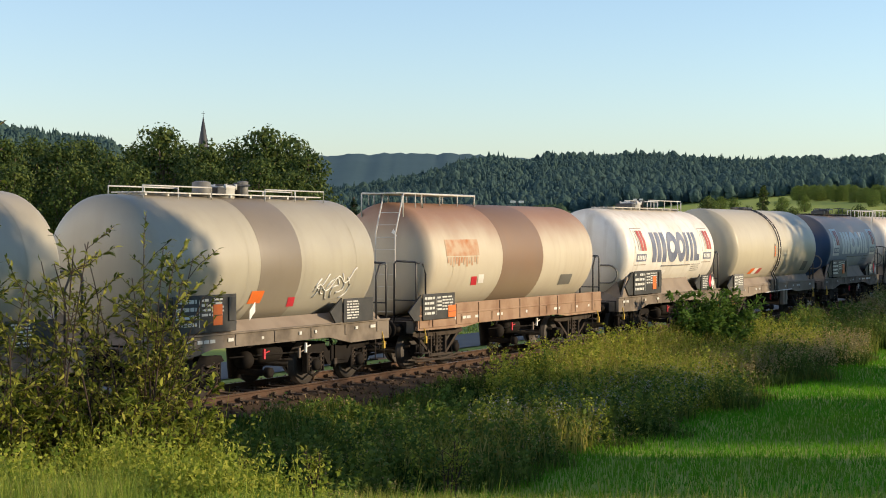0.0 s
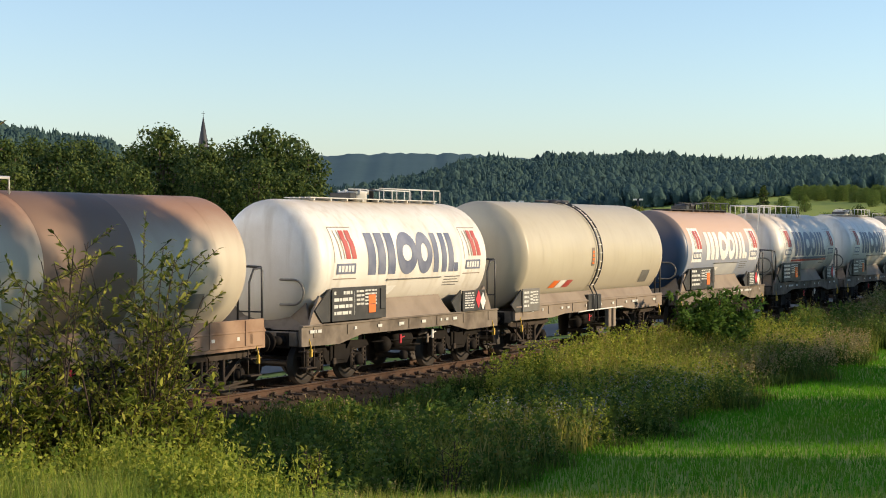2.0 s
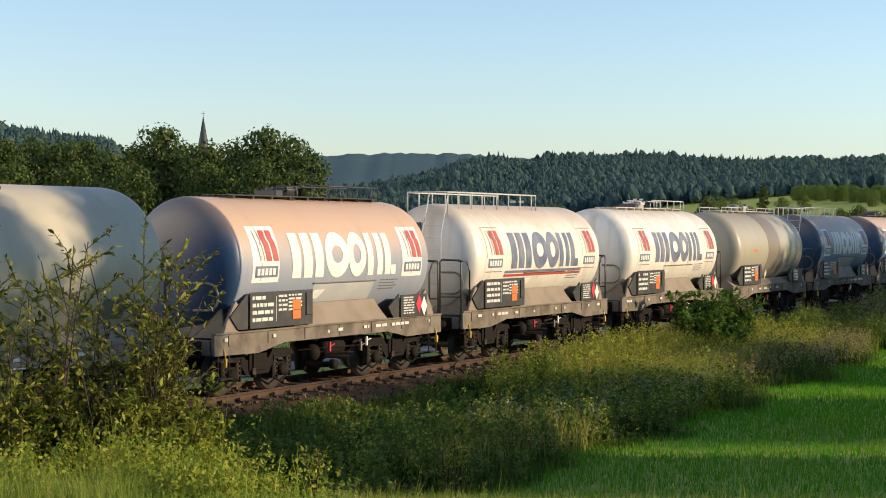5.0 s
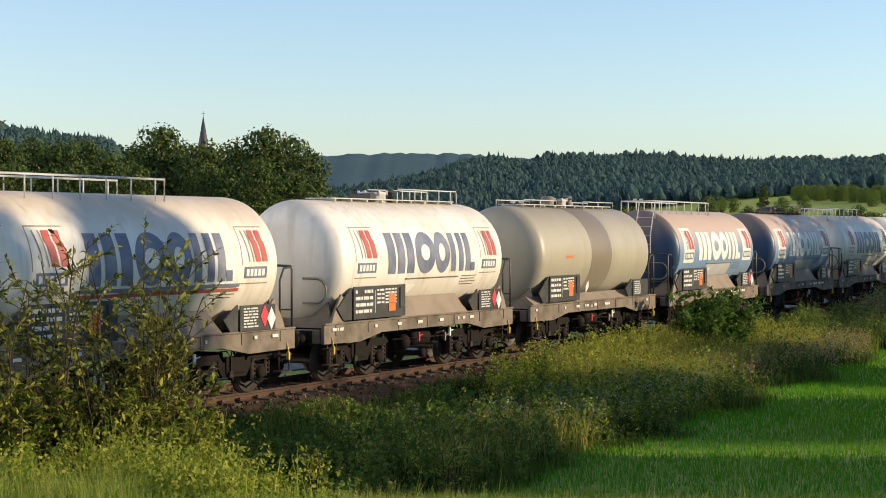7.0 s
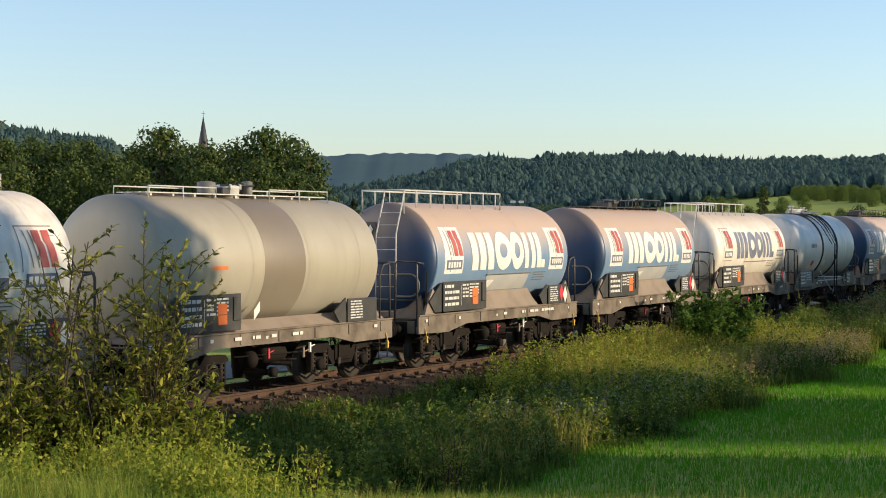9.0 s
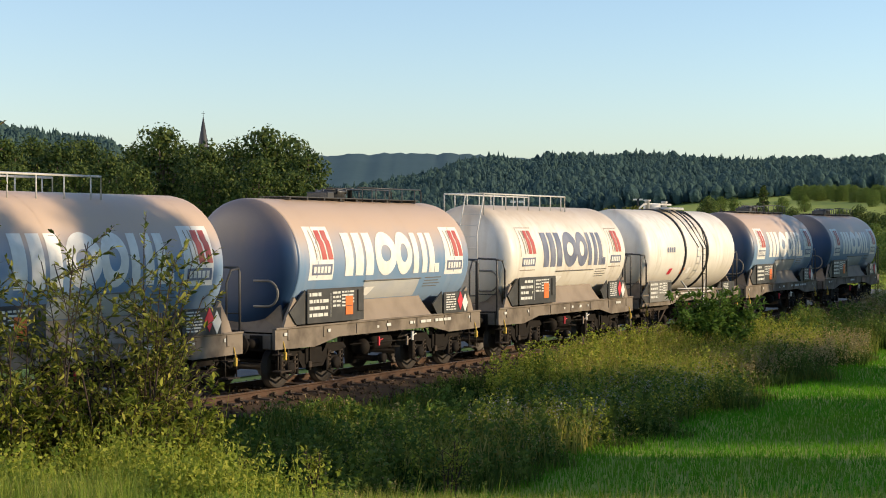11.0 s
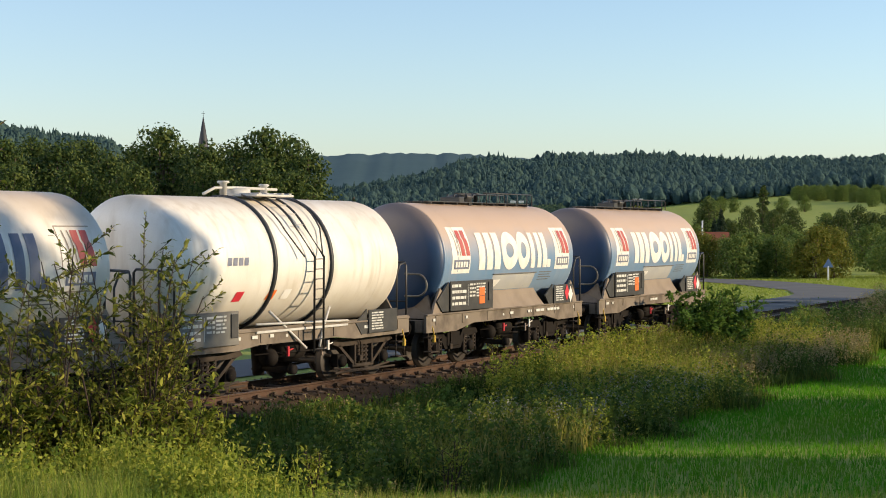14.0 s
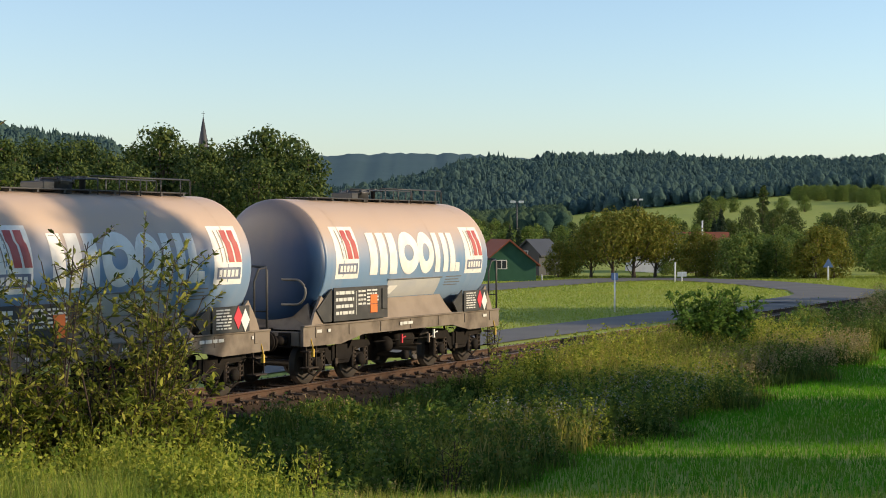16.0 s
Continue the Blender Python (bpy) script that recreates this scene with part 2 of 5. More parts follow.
def bogie_meshes(kind):
    """Side frame, axle boxes and springs of a bogie; kind: 'plate' or 'diamond'."""
    out = {}
    f = Shape()
    y0, y1 = -1.12, -0.98
    if kind == "plate":
        f.prism([(-1.35, .78), (-1.25, .9), (-.55, .92), (-.4, .74), (.4, .74), (.55, .92), (1.25, .9), (1.35, .78), (1.2, .74), (.62, .70), (.4, .42), (-.4, .42), (-.62, .70), (-1.2, .74)], y0, y1)
        for sx in (-1, 1):
            f.box(sx * WB - .35, sx * WB - .29, y0, y1, .30, .80)
            f.box(sx * WB + .29, sx * WB + .35, y0, y1, .30, .80)
            f.tube([(sx * WB - .32, -1.05, .34), (sx * WB, -1.05, .20), (sx * WB + .32, -1.05, .34)], .025)
        f.box(-.32, .32, -1.15, -1.1, .5, .86)
    else:
        f.prism([(-1.3, .86), (-1.22, .95), (1.22, .95), (1.3, .86), (1.05, .80), (.45, .80), (-.45, .80), (-1.05, .80)], y0, y1)
        for sx in (-1, 1):
            f.prism([(sx * .95, .82), (sx * 1.08, .82), (sx * .42, .34), (sx * .30, .34)], y0, y1)
            f.tube([(sx * 1.2, -1.08, .30), (sx * .45, -1.08, .22), (0, -1.08, .21)], .03)
        f.box(-.46, .46, y0, y1, .28, .36)
        f.box(-.40, -.33, y0 - .02, y1, .34, .82)
        f.box(.33, .40, y0 - .02, y1, .34, .82)
        f.box(-1.3, 1.3, -1.2, -1.17, .19, .235)
    out["side_frame"] = mesh_of("side_frame", f, BOGIE if kind == "plate" else BOGIELIGHT)
    a = Shape()
    a.lathe([(-1.19, .09), (-1.16, .135), (-1.0, .14), (-.9, .12)], "y", (0, 0, .46), 16)
    a.box(-.17, .17, -1.10, -.92, .33, .62)
    out["axle_box"] = mesh_of("axle_box", a, BOGIE)
    s = Shape()
    pts = [(.075 * math.cos(k * .8), -1.06 + .075 * math.sin(k * .8), .36 + k * .0125) for k in range(34)]
    s.tube(pts, .018, 5)
    s.lathe([(.34, .05), (.80, .05)], "z", (0, -1.06, 0), 8)
    out["spring"] = mesh_of("spring", s, BOGIELIGHT)
    b = Shape()
    b.box(-.28, .28, -1.0, 1.0, .52, .80, .03)
    b.box(-.5, .5, -.45, .45, .75, .88, .03)
    b.tube([(-1.15, -.95, .60), (-1.15, .95, .60)], .045)
    b.tube([(1.15, -.95, .60), (1.15, .95, .60)], .045)
    for sx in (-1, 1):
        for sy in (-.75, .75):
            b.box(sx * .36 - .04, sx * .36 + .04, sy - .06, sy + .06, .30, .62)
    out["bogie"] = mesh_of("bogie", b, BOGIE)
    h = Shape()
    h.tube([(-.35, -1.17, .98), (-.15, -1.17, .98), (0, -1.17, .86), (0, -1.17, .55)], .018)
    h.box(-.06, .06, -1.2, -1.14, .42, .56)
    out["brake_rod"] = mesh_of("brake_rod", h, BOGIELIGHT)
    return out


BOGIES = {k: bogie_meshes(k) for k in ("plate", "diamond")}
WHEELS = []


def add_bogie(wagon, x, kind):
    d = BOGIES[kind]
    bogie = part("bogie", d["bogie"], None, wagon, "grimy dark steel two-axle bogie")
    bogie.matrix_basis = pose(x, 0, 0)
    for side in (0, 180):
        part("side_frame", d["side_frame"], None, bogie).matrix_basis = pose(0, 0, 0, 0, 0, side)
        for sx in (-WB, WB):
            m = pose(0, 0, 0, 0, 0, side) @ pose(sx, 0, 0)
            part("axle_box", d["axle_box"], None, bogie).matrix_basis = m
            if kind == "plate":
                for q in (-.24, .24):
                    part("spring", d["spring"], None, bogie).matrix_basis = m @ pose(q, 0, 0)
        if kind == "diamond":
            for q in (-.15, 0, .15):
                part("spring", d["spring"], None, bogie).matrix_basis = pose(0, 0, 0, 0, 0, side) @ pose(q, 0, 0)
    part("brake_rod", d["brake_rod"], None, bogie).matrix_basis = pose(-.2, 0, 0)
    for sx in (-WB, WB):
        w = part("wheelset", WHEELSET, None, bogie, "worn steel wheelset")
        w.matrix_basis = pose(sx, 0, .46)
        WHEELS.append((w, sx))


def writing(sh, x0, x1, z0, z1, y, rows, rng, fill=0.75):
    """Rows of plain bars for writing on a plate whose face is at y."""
    h = (z1 - z0) / rows
    for i in range(rows):
        x, z = x0, z1 - (i + 1) * h
        while x < x1 - .04:
            w = min(rng.uniform(.06, .24), x1 - x)
            if rng.random() < fill:
                sh.box(x, x + w, y - .004, y + .002, z + h * .28, z + h * .78, .001)
            x += w + .035


def diamond(sh, x, z, r, y):
    return sh.prism([(x - r * .62, z), (x, z + r), (x + r * .62, z), (x, z - r)], y - .012, y)


def end_fittings(wagon, hl, loops=True, ladder_end=False, colour=None):
    """Buffers, couplings, steps and handrails at both ends; hl: half the length over the buffers."""
    colour = colour or DARKRAIL
    for e in (-1, 1):
        for sy in (-1, 1):
            sh = Shape()
            prof = [(e * (hl - .62), .11), (e * (hl - .30), .11), (e * (hl - .30), .075), (e * (hl - .06), .075), (e * (hl - .05), .21), (e * (hl - .02), .225), (e * hl, .18), (e * hl, .02)]
            sh.lathe(prof, "x", (0, sy * .875, 1.05), 20)
            sh.box(min(e * (hl - .64), e * (hl - .58)), max(e * (hl - .64), e * (hl - .58)), sy * .875 - .17, sy * .875 + .17, .88, 1.22)
            part("buffer", sh, BOGIE, wagon, "grimy steel buffer")
        sh = Shape()
        sh.box(min(e * (hl - .75), e * (hl - .6)), max(e * (hl - .75), e * (hl - .6)), -1.25, 1.25, .92, 1.24, .02)
        part("buffer_beam", sh, FRAME, wagon)
        sh = Shape()
        sh.tube([(e * (hl - .62), 0, 1.03), (e * (hl - .3), 0, .98), (e * (hl + .0), 0, .9)], .05)
        sh.tube([(e * (hl - .62), .35, .95), (e * (hl - .35), .36, .55), (e * (hl - .1), .34, .62)], .03)
        sh.tube([(e * (hl - .62), -.35, .95), (e * (hl - .38), -.36, .5), (e * (hl - .1), -.34, .66)], .03)
        part("coupling", sh, BOGIE, wagon)
        for sy in (-1, 1):
            x = e * (hl - .95)
            sh = Shape()
            for z in (.42, .78):
                sh.box(x - .2, x + .2, sy * 1.3 - .12, sy * 1.3 + .12, z, z + .03, .005)
            sh.tube([(x - .19, sy * 1.34, 1.0), (x - .19, sy * 1.34, .43)], .015)
            sh.tube([(x + .19, sy * 1.34, 1.0), (x + .19, sy * 1.34, .43)], .015)
            part("footstep", sh, BOGIELIGHT, wagon)
        if loops and (e > 0 or ladder_end):
            for sy in (-1, 1):
                x = e * (hl - .62)
                sh = Shape()
                pts = [(x, sy * 1.32, 1.1), (x, sy * 1.32, 2.62), (x, sy * 1.28, 2.70), (x, sy * .75, 2.72), (x, sy * .68, 2.65), (x, sy * .68, 1.1)]
                sh.tube(pts, .027, 8)
                sh.tube([(x, sy * 1.32, 1.75), (x, sy * .68, 1.75)], .018)
                sh.tube([(x - e * .45, sy * 1.32, 1.1), (x - e * .45, sy * 1.32, 2.4), (x - e * .3, sy * 1.32, 2.66), (x, sy * 1.3, 2.69)], .025)
                part("handrail", sh, colour, wagon, "dark tubular handrail loop")
            sh = Shape()
            for k in range(5):
                x0 = e * (hl - .66) - e * k * .12
                sh.box(x0 - .05, x0 + .05, -1.2, 1.2, 1.24, 1.27, .004)
            part("end_platform", sh, BOGIELIGHT, wagon, "slatted end platform")
        sh = Shape()
        x = e * (hl - .9)
        sh.tube([(x, -1.37, 1.08), (x, -1.42, .92), (x, -1.42, .85)], .016)
        sh.box(x - .03, x + .03, -1.46, -1.38, .68, .86, .01)
        part("coupling_handle", sh, YELLOW, wagon, "yellow handle")


def underframe(wagon, hl, deep, material, skirt, rng):
    """Side sills, cross members, brake gear."""
    b = hl - .6
    for sy in (-1, 1):
        sh = Shape()
        y0, y1 = (-1.38, -1.30) if sy < 0 else (1.30, 1.38)
        if deep:
            sh.prism([(-b, .92), (-b, 1.36), (b, 1.36), (b, .92), (2.95, .90), (2.05, 1.07), (-2.15, 1.07), (-3.1, .90)], y0, y1)
        else:
            sh.prism([(-b, 1.0), (-b, 1.42), (b, 1.42), (b, 1.0), (b - 2.4, .98), (b - 3.2, 1.06), (-b + 3.2, 1.06), (-b + 2.4, .98)], y0, y1)
        sh.box(-b, b, y0 - .035 if sy < 0 else y0, y1 if sy < 0 else y1 + .035, 1.345, 1.385, .008)
        for k in range(7):
            x = -b + .5 + k * (2 * b - 1) / 6
            sh.box(x - .05, x + .05, y0 - .02 if sy < 0 else y1, y0 if sy < 0 else y1 + .02, 1.10, 1.33, .006)
        part("side_sill", sh, material, wagon, "dusty side sill with stiffeners")
        part("sill_writing", (lambda w: (writing(w, -b + .3, b - .6, 1.16, 1.30, -1.402 if sy < 0 else 1.402, 1, rng, .18), w)[1])(Shape().box(-.5, -.42, y0 - .004, y1 + .004, 1.18, 1.24, .001)), PLATETEXT, wagon)
    sh = Shape()
    sh.box(-b, b, -.22, .22, .95, 1.28, .02)
    part("centre_sill", sh, BOGIE, wagon)
    for k in range(6):
        x = -b + .6 + k * (2 * b - 1.2) / 5
        part("cross_member", Shape().box(x - .08, x + .08, -1.29, 1.29, 1.02, 1.30, .01), BOGIE, wagon)
    sh = Shape()
    sh.lathe([(-.45, .02), (-.42, .17), (-.3, .20), (.3, .20), (.42, .17), (.45, .02)], "x", (.35, -.85, .80), 20)
    part("air_reservoir", sh, BOGIE, wagon, "cylindrical brake air reservoir")
    sh = Shape()
    sh.lathe([(-.14, .17), (.10, .19), (.16, .12), (.3, .05)], "x", (-.55, -.95, .72), 18)
    sh.tube([(-.2, -.95, .72), (1.2, -.95, .62)], .025)
    sh.tube([(-1.2, -1.05, .82), (1.4, -1.05, .78)], .022)
    part("brake_cylinder", sh, BOGIE, wagon)
    sh = Shape()
    sh.lathe([(.28, .13), (.5, .15), (1.2, .2)], "z", (-.1, -.35, 0), 16)
    sh.tube([(-.1, -.35, .45), (-.1, -1.0, .42), (-.1, -1.22, .44)], .07, 10)
    sh.lathe([(-1.34, .05), (-1.33, .11), (-1.2, .11)], "y", (-.1, 0, .44), 14)
    part("outlet_valve", sh, BOGIE, wagon, "bottom outlet pipe with cap")
    for x, z, mtl in ((-.3, .86, REDDIAMOND), (1.25, .9, SIGNWHITE), (1.0, .8, SADDLE)):
        sh = Shape()
        sh.box(x - .03, x + .03, -1.32, -1.27, z - .12, z + .1, .008)
        sh.tube([(x, -1.3, z), (x + .18, -1.3, z + .04)], .014)
        part("valve_handle", sh, mtl, wagon)


def saddles(wagon, h, material, skirts=True):
    """Sloped skirts and end saddles between tank and frame."""
    for sy in (-1, 1):
        sh = Shape()
        if not skirts:
            continue
        sh.surf(lambda u, v: (-1.75 + 3.85 * u + (.35 - .65 * u) * v, sy * (1.37 - .22 * v - .03 * math.sin(math.pi * v)), 1.36 + .50 * v), 8, 5)
        sh.surf(lambda u, v: (-1.75 + 3.85 * u + (.35 - .65 * u) * v, sy * (1.34 - .22 * v - .03 * math.sin(math.pi * v)), 1.36 + .50 * v), 8, 5)
        part("skirt", sh, material, wagon, "dust-covered sloping skirt")
        for e in (-1, 1):
            sh = Shape()
            o = [(e * (h - .05), 1.36), (e * (h + .42), 1.36), (e * (h + .30), 1.62), (e * (h + .02), 2.02), (e * (h - .12), 1.9)]
            sh.prism(o, sy * 1.36 if sy < 0 else 1.30, -1.30 if sy < 0 else 1.36)
            part("saddle_plate", sh, material, wagon)
    for e in (-1, 1):
        sh = Shape()
        pts = [(e * (h + .30), y, 1.25) for y in (-1.3, 1.3)] + [(e * (h + .12), 1.05, 1.85), (e * (h + .10), .6, 1.55), (e * (h + .10), -.6, 1.55), (e * (h + .12), -1.05, 1.85)]
        sh.add(pts + [(x - e * .06, y, z) for x, y, z in pts], [(0, 1, 2, 3, 4, 5), (11, 10, 9, 8, 7, 6)] + [(i, i + 6, (i + 1) % 6 + 6, (i + 1) % 6) for i in range(6)])
        part("saddle", sh, FRAME, wagon)


def plates(wagon, x0, x1, z0, z1, rx0, rx1, rng, orange=True, grey=False, dia=(1, 1), right=True):
    """The lettered boards on the camera side."""
    sh = Shape()
    sh.box(x0, x1, -1.44, -1.415, z0, z1, .006)
    board = part("data_board", sh, GREYPLATE if grey else BLACKPLATE, wagon, "dark board with rows of pale writing")
    sh = Shape()
    w = x1 - x0
    writing(sh, x0 + .08, x0 + w * .36, z0 + .1, z1 - .05, -1.44, 4, rng, .95)
    writing(sh, x0 + w * .44, x0 + w * .58, z1 - .45, z1 - .06, -1.44, 4, rng, 1)
    writing(sh, x0 + w * .60, x1 - .42 if w > 1.6 else x1 - .1, z1 - .45, z1 - .06, -1.44, 5, rng, 1)
    sh.box(x0 + w * .40, x0 + w * .405, -1.444, -1.43, z0 + .12, z1 - .1, .001)
    part("board_writing", sh, PLATETEXT, board)
    if w > 1.6:
        sh = Shape()
        sh.box(x1 - .28, x1 - .05, -1.47, -1.44, z1 - .55, z1 - .06, .008)
        part("document_box", sh, BLACKPLATE, board, "small black document box")
    if orange:
        sh = Shape()
        sh.box(x1 - .78, x1 - .48, -1.455, -1.44, z0 + .14, z0 + .56, .005)
        o = part("hazard_board", sh, ORANGE, board, "orange hazard number board")
        part("board_writing", Shape().box(x1 - .76, x1 - .50, -1.458, -1.45, z0 + .335, z0 + .35, .001), BLACKPLATE, o)
    sh = Shape()
    sh.prism([(x0 - .62, (z0 + z1) / 2 - .1), (x0 - .02, z1 - .02), (x0 - .02, z0), (x0 - .35, z0)], -1.40, -1.36)
    part("board_bracket", sh, BLACKPLATE, wagon, "black angled board bracket")
    if right:
        sh = Shape()
        sh.box(rx0, rx1, -1.44, -1.415, z0 - .04, z0 + .50, .006)
        b2 = part("data_board", sh, BLACKPLATE, wagon, "small dark board with hazard diamonds")
        sh = Shape()
        writing(sh, rx0 + .12, rx0 + (rx1 - rx0) * .5, z0 + .02, z0 + .46, -1.44, 7, rng, 1)
        part("board_writing", sh, PLATETEXT, b2)
        if dia[0]:
            part("hazard_diamond", diamond(Shape(), rx1 - .40, z0 + .26, .24, -1.44), REDDIAMOND, b2, "red hazard diamond")
        if dia[1]:
            part("hazard_diamond", diamond(Shape(), rx1 - .17, z0 + .20, .24, -1.447), SIGNWHITE, b2, "white hazard diamond")
        sh = Shape()
        sh.prism([(rx0 - .50, z0 + .22), (rx0 - .02, z0 + .52), (rx0 - .02, z0 - .04), (rx0 - .25, z0 - .06)], -1.40, -1.36)
        part("board_bracket", sh, BLACKPLATE, wagon, "black angled board bracket")


def top_gear(wagon, s0, s1, box0, box1, material, rail=True):
    """Walkway, manhole and low railing on the crown."""
    sh = Shape()
    for y in (-.32, -.16, 0, .16, .32):
        sh.box(s0, s1, y - .06, y + .06, 4.235, 4.26, .004)
    k = s0 + .2
    while k < s1:
        sh.box(k - .03, k + .03, -.36, .36, 4.18, 4.235, .004)
        k += .7
    part("walkway", sh, material, wagon, "slatted crown walkway")
    sh = Shape()
    sh.lathe([(4.12, .33), (4.36, .33), (4.40, .36), (4.44, .34), (4.47, .2), (4.48, .02)], "z", ((box0 + box1) / 2, 0, 0), 24)
    for t in range(6):
        a = t * math.pi / 3
        sh.lathe([(4.36, .03), (4.48, .03)], "z", ((box0 + box1) / 2 + .35 * math.cos(a), .35 * math.sin(a), 0), 8)
    part("manhole", sh, material, wagon, "round bolted manhole cover")
    sh = Shape()
    sh.box(box0, box0 + .3, -.3, .3, 4.22, 4.40, .02)
    sh.lathe([(4.2, .06), (4.46, .06), (4.47, .1), (4.52, .1)], "z", (box1, -.15, 0), 10)
    sh.tube([(box0, -.25, 4.45), (box1 + .3, -.25, 4.47)], .02)
    part("valve_gear", sh, DARKRAIL, wagon)
    if rail:
        for y in (-.45, .45):
            sh = Shape()
            sh.tube([(box1 - .1, y, 4.52), (s1 - .04, y, 4.52), (s1, y, 4.48), (s1, y, 4.2)], .018)
            k = box1 + .1
            while k < s1:
                sh.tube([(k, y, 4.52), (k, y, 4.16)], .014)
                k += .62
            part("railing", sh, material, wagon, "low crown railing")


def ladder_and_rails(wagon, h, material, s1=1.15, hgt=4.50):
    """End ladder and full railing along the crown."""
    x = -h - .50
    for y in (-.62, -.04):
        sh = Shape()
        sh.tube([(x - .12, y, 1.2), (x - .08, y, 3.4), (x + .25, y, 4.25), (x + .32, y, hgt)], .019, 8)
        part("ladder_stile", sh, material, wagon)
    for k in range(9):
        z = 1.45 + k * .31
        xx = x - .12 + max(0, z - 3.2) * .28
        part("rung", Shape().tube([(xx, -.62, z), (xx, -.04, z)], .008), material, wagon)
    for y in (-.62, .62):
        sh = Shape()
        sh.tube([(x + .30, y, hgt - .6), (x + .30, y, hgt), (s1, y, hgt), (s1, y, 4.05)], .022, 8)
        k = x + .9
        while k < s1:
            sh.tube([(k, y, hgt), (k, y, 4.05)], .016)
            k += .72
        part("railing", sh, material, wagon, "tall tubular crown railing")
    sh = Shape()
    sh.tube([(x + .30, -.62, hgt), (x + .30, .62, hgt)], .022)
    part("railing", sh, material, wagon)


def emblem(wagon, s0, s1, boxed, stripes=True):
    """Square emblem with slanting bars; boxed: on a white field."""
    w = s1 - s0
    if boxed:
        base = part("emblem_panel", patch(Shape(), s0, s1, -15, 34, .004), SIGNWHITE, wagon, "white panel with red slanting bars")
    else:
        sh = Shape()
        patch(sh, s0, s1, 33, 34, .004)
        patch(sh, s0, s0 + .025, 0, 33, .004)
        patch(sh, s0, s1, -15.5, -14.5, .004)
        base = part("emblem_panel", sh, SIGNGREY, wagon, "thin outlined panel with red slanting bars")
    for k, mtl in ((.40, SIGNRED), (.66, SIGNRED)):
        sh = Shape()
        sh.surf(lambda u, v: on_tank(s0 + w * k + w * .2 * u + (.12 * w * (1 - v) if v < .7 else .0), 3 + 27 * v, .010), 2, 10)
        part("bar", sh, mtl, base, "red slanting bar")
    sh = Shape()
    sh.surf(lambda u, v: on_tank(s0 + w * .16 + w * .03 * u + .12 * w * (1 - v), 3 + 27 * v, .010), 1, 8)
    sh.surf(lambda u, v: on_tank(s0 + w * .31 + w * .03 * u + .12 * w * (1 - v), 3 + 27 * v, .010), 1, 8)
    part("bar", sh, SIGNGREY, base)
    sh = Shape()
    patch(sh, s0 + w * .10, s1 - w * .06, -10.5, -1, .010)
    name_panel = part("name_panel", sh, LETTERBLUE, base, "small dark name panel with a pale bar")
    sh = Shape()
    for k in range(5):
        patch(sh, s0 + w * (.17 + .145 * k), s0 + w * (.27 + .145 * k), -8.6, -3, .014)
    part("board_writing", sh, SIGNWHITE, name_panel)


def brand_blocks(wagon, material, label, dz=0.0, a0=-12.3, a1=27.5):
    """Large brand drawn as plain bold blocks and rings."""
    am, ah = (a0 + a1) / 2, (a1 - a0) / 2
    for k in range(3):
        sh = Shape()
        x = -2.0 + .44 * k
        sh.surf(lambda u, v: on_tank(x + .33 * u + .04 * (1 - v), a0 + 2 * ah * v, .008), 2, 12)
        part("brand_block", sh, material, wagon, label)
    part("brand_block", ring(Shape(), -.20, am, .48, ah + 1, .26, 13), material, wagon, label)
    part("brand_block", ring(Shape(), .62, am, .38, ah + 1, .22, 12), material, wagon, label)
    for x, w in ((1.05, .24), (1.46, .24), (1.80, .26)):
        part("brand_block", patch(Shape(), x, x + w, a0, a1, .008, .03), material, wagon, label)
    part("brand_block", patch(Shape(), 2.09, 2.30, a0, a0 + 9, .008, .03), material, wagon, label)


def lower_panel(wagon, material):
    """Repainted field with a ledge below the brand."""
    sh = Shape()
    patch(sh, -1.05, 1.45, -37, -18.5, .004)
    p = part("repainted_panel", sh, material, wagon, "paler repainted field on the tank side")
    sh = Shape()
    sh.tube([(-1.1 + .1 * k, *on_tank(0, -17.5, .02)[1:]) for k in range(27)], .016, 6)
    part("drip_rail", sh, GREYPLATE, p)
    sh = Shape()
    patch(sh, -.95, -.55, -33, -24, .01, -.2)
    part("stencil", sh, SIGNWHITE, p)
    sh = Shape()
    for k in range(4):
        patch(sh, 1.7, 2.5 - .1 * (k % 2), -18 - 3 * k, -17 - 3 * k, .008)
    part("board_writing", sh, GREYPLATE, wagon)


def heating_loop(wagon, h):
    sh = Shape()
    pts = []
    for k in range(25):
        t = math.pi * k / 24
        pts.append((-h - .33 + .02, -.85 - .28 * math.sin(t), 2.1 + .28 * math.cos(t)))
    pts = [(-h - .33, -.5, 2.38)] + pts + [(-h - .33, -.5, 1.82)]
    sh.tube(pts, .026, 8)
    part("pipe_loop", sh, GREYPLATE, wagon, "pipe loop on the tank end")


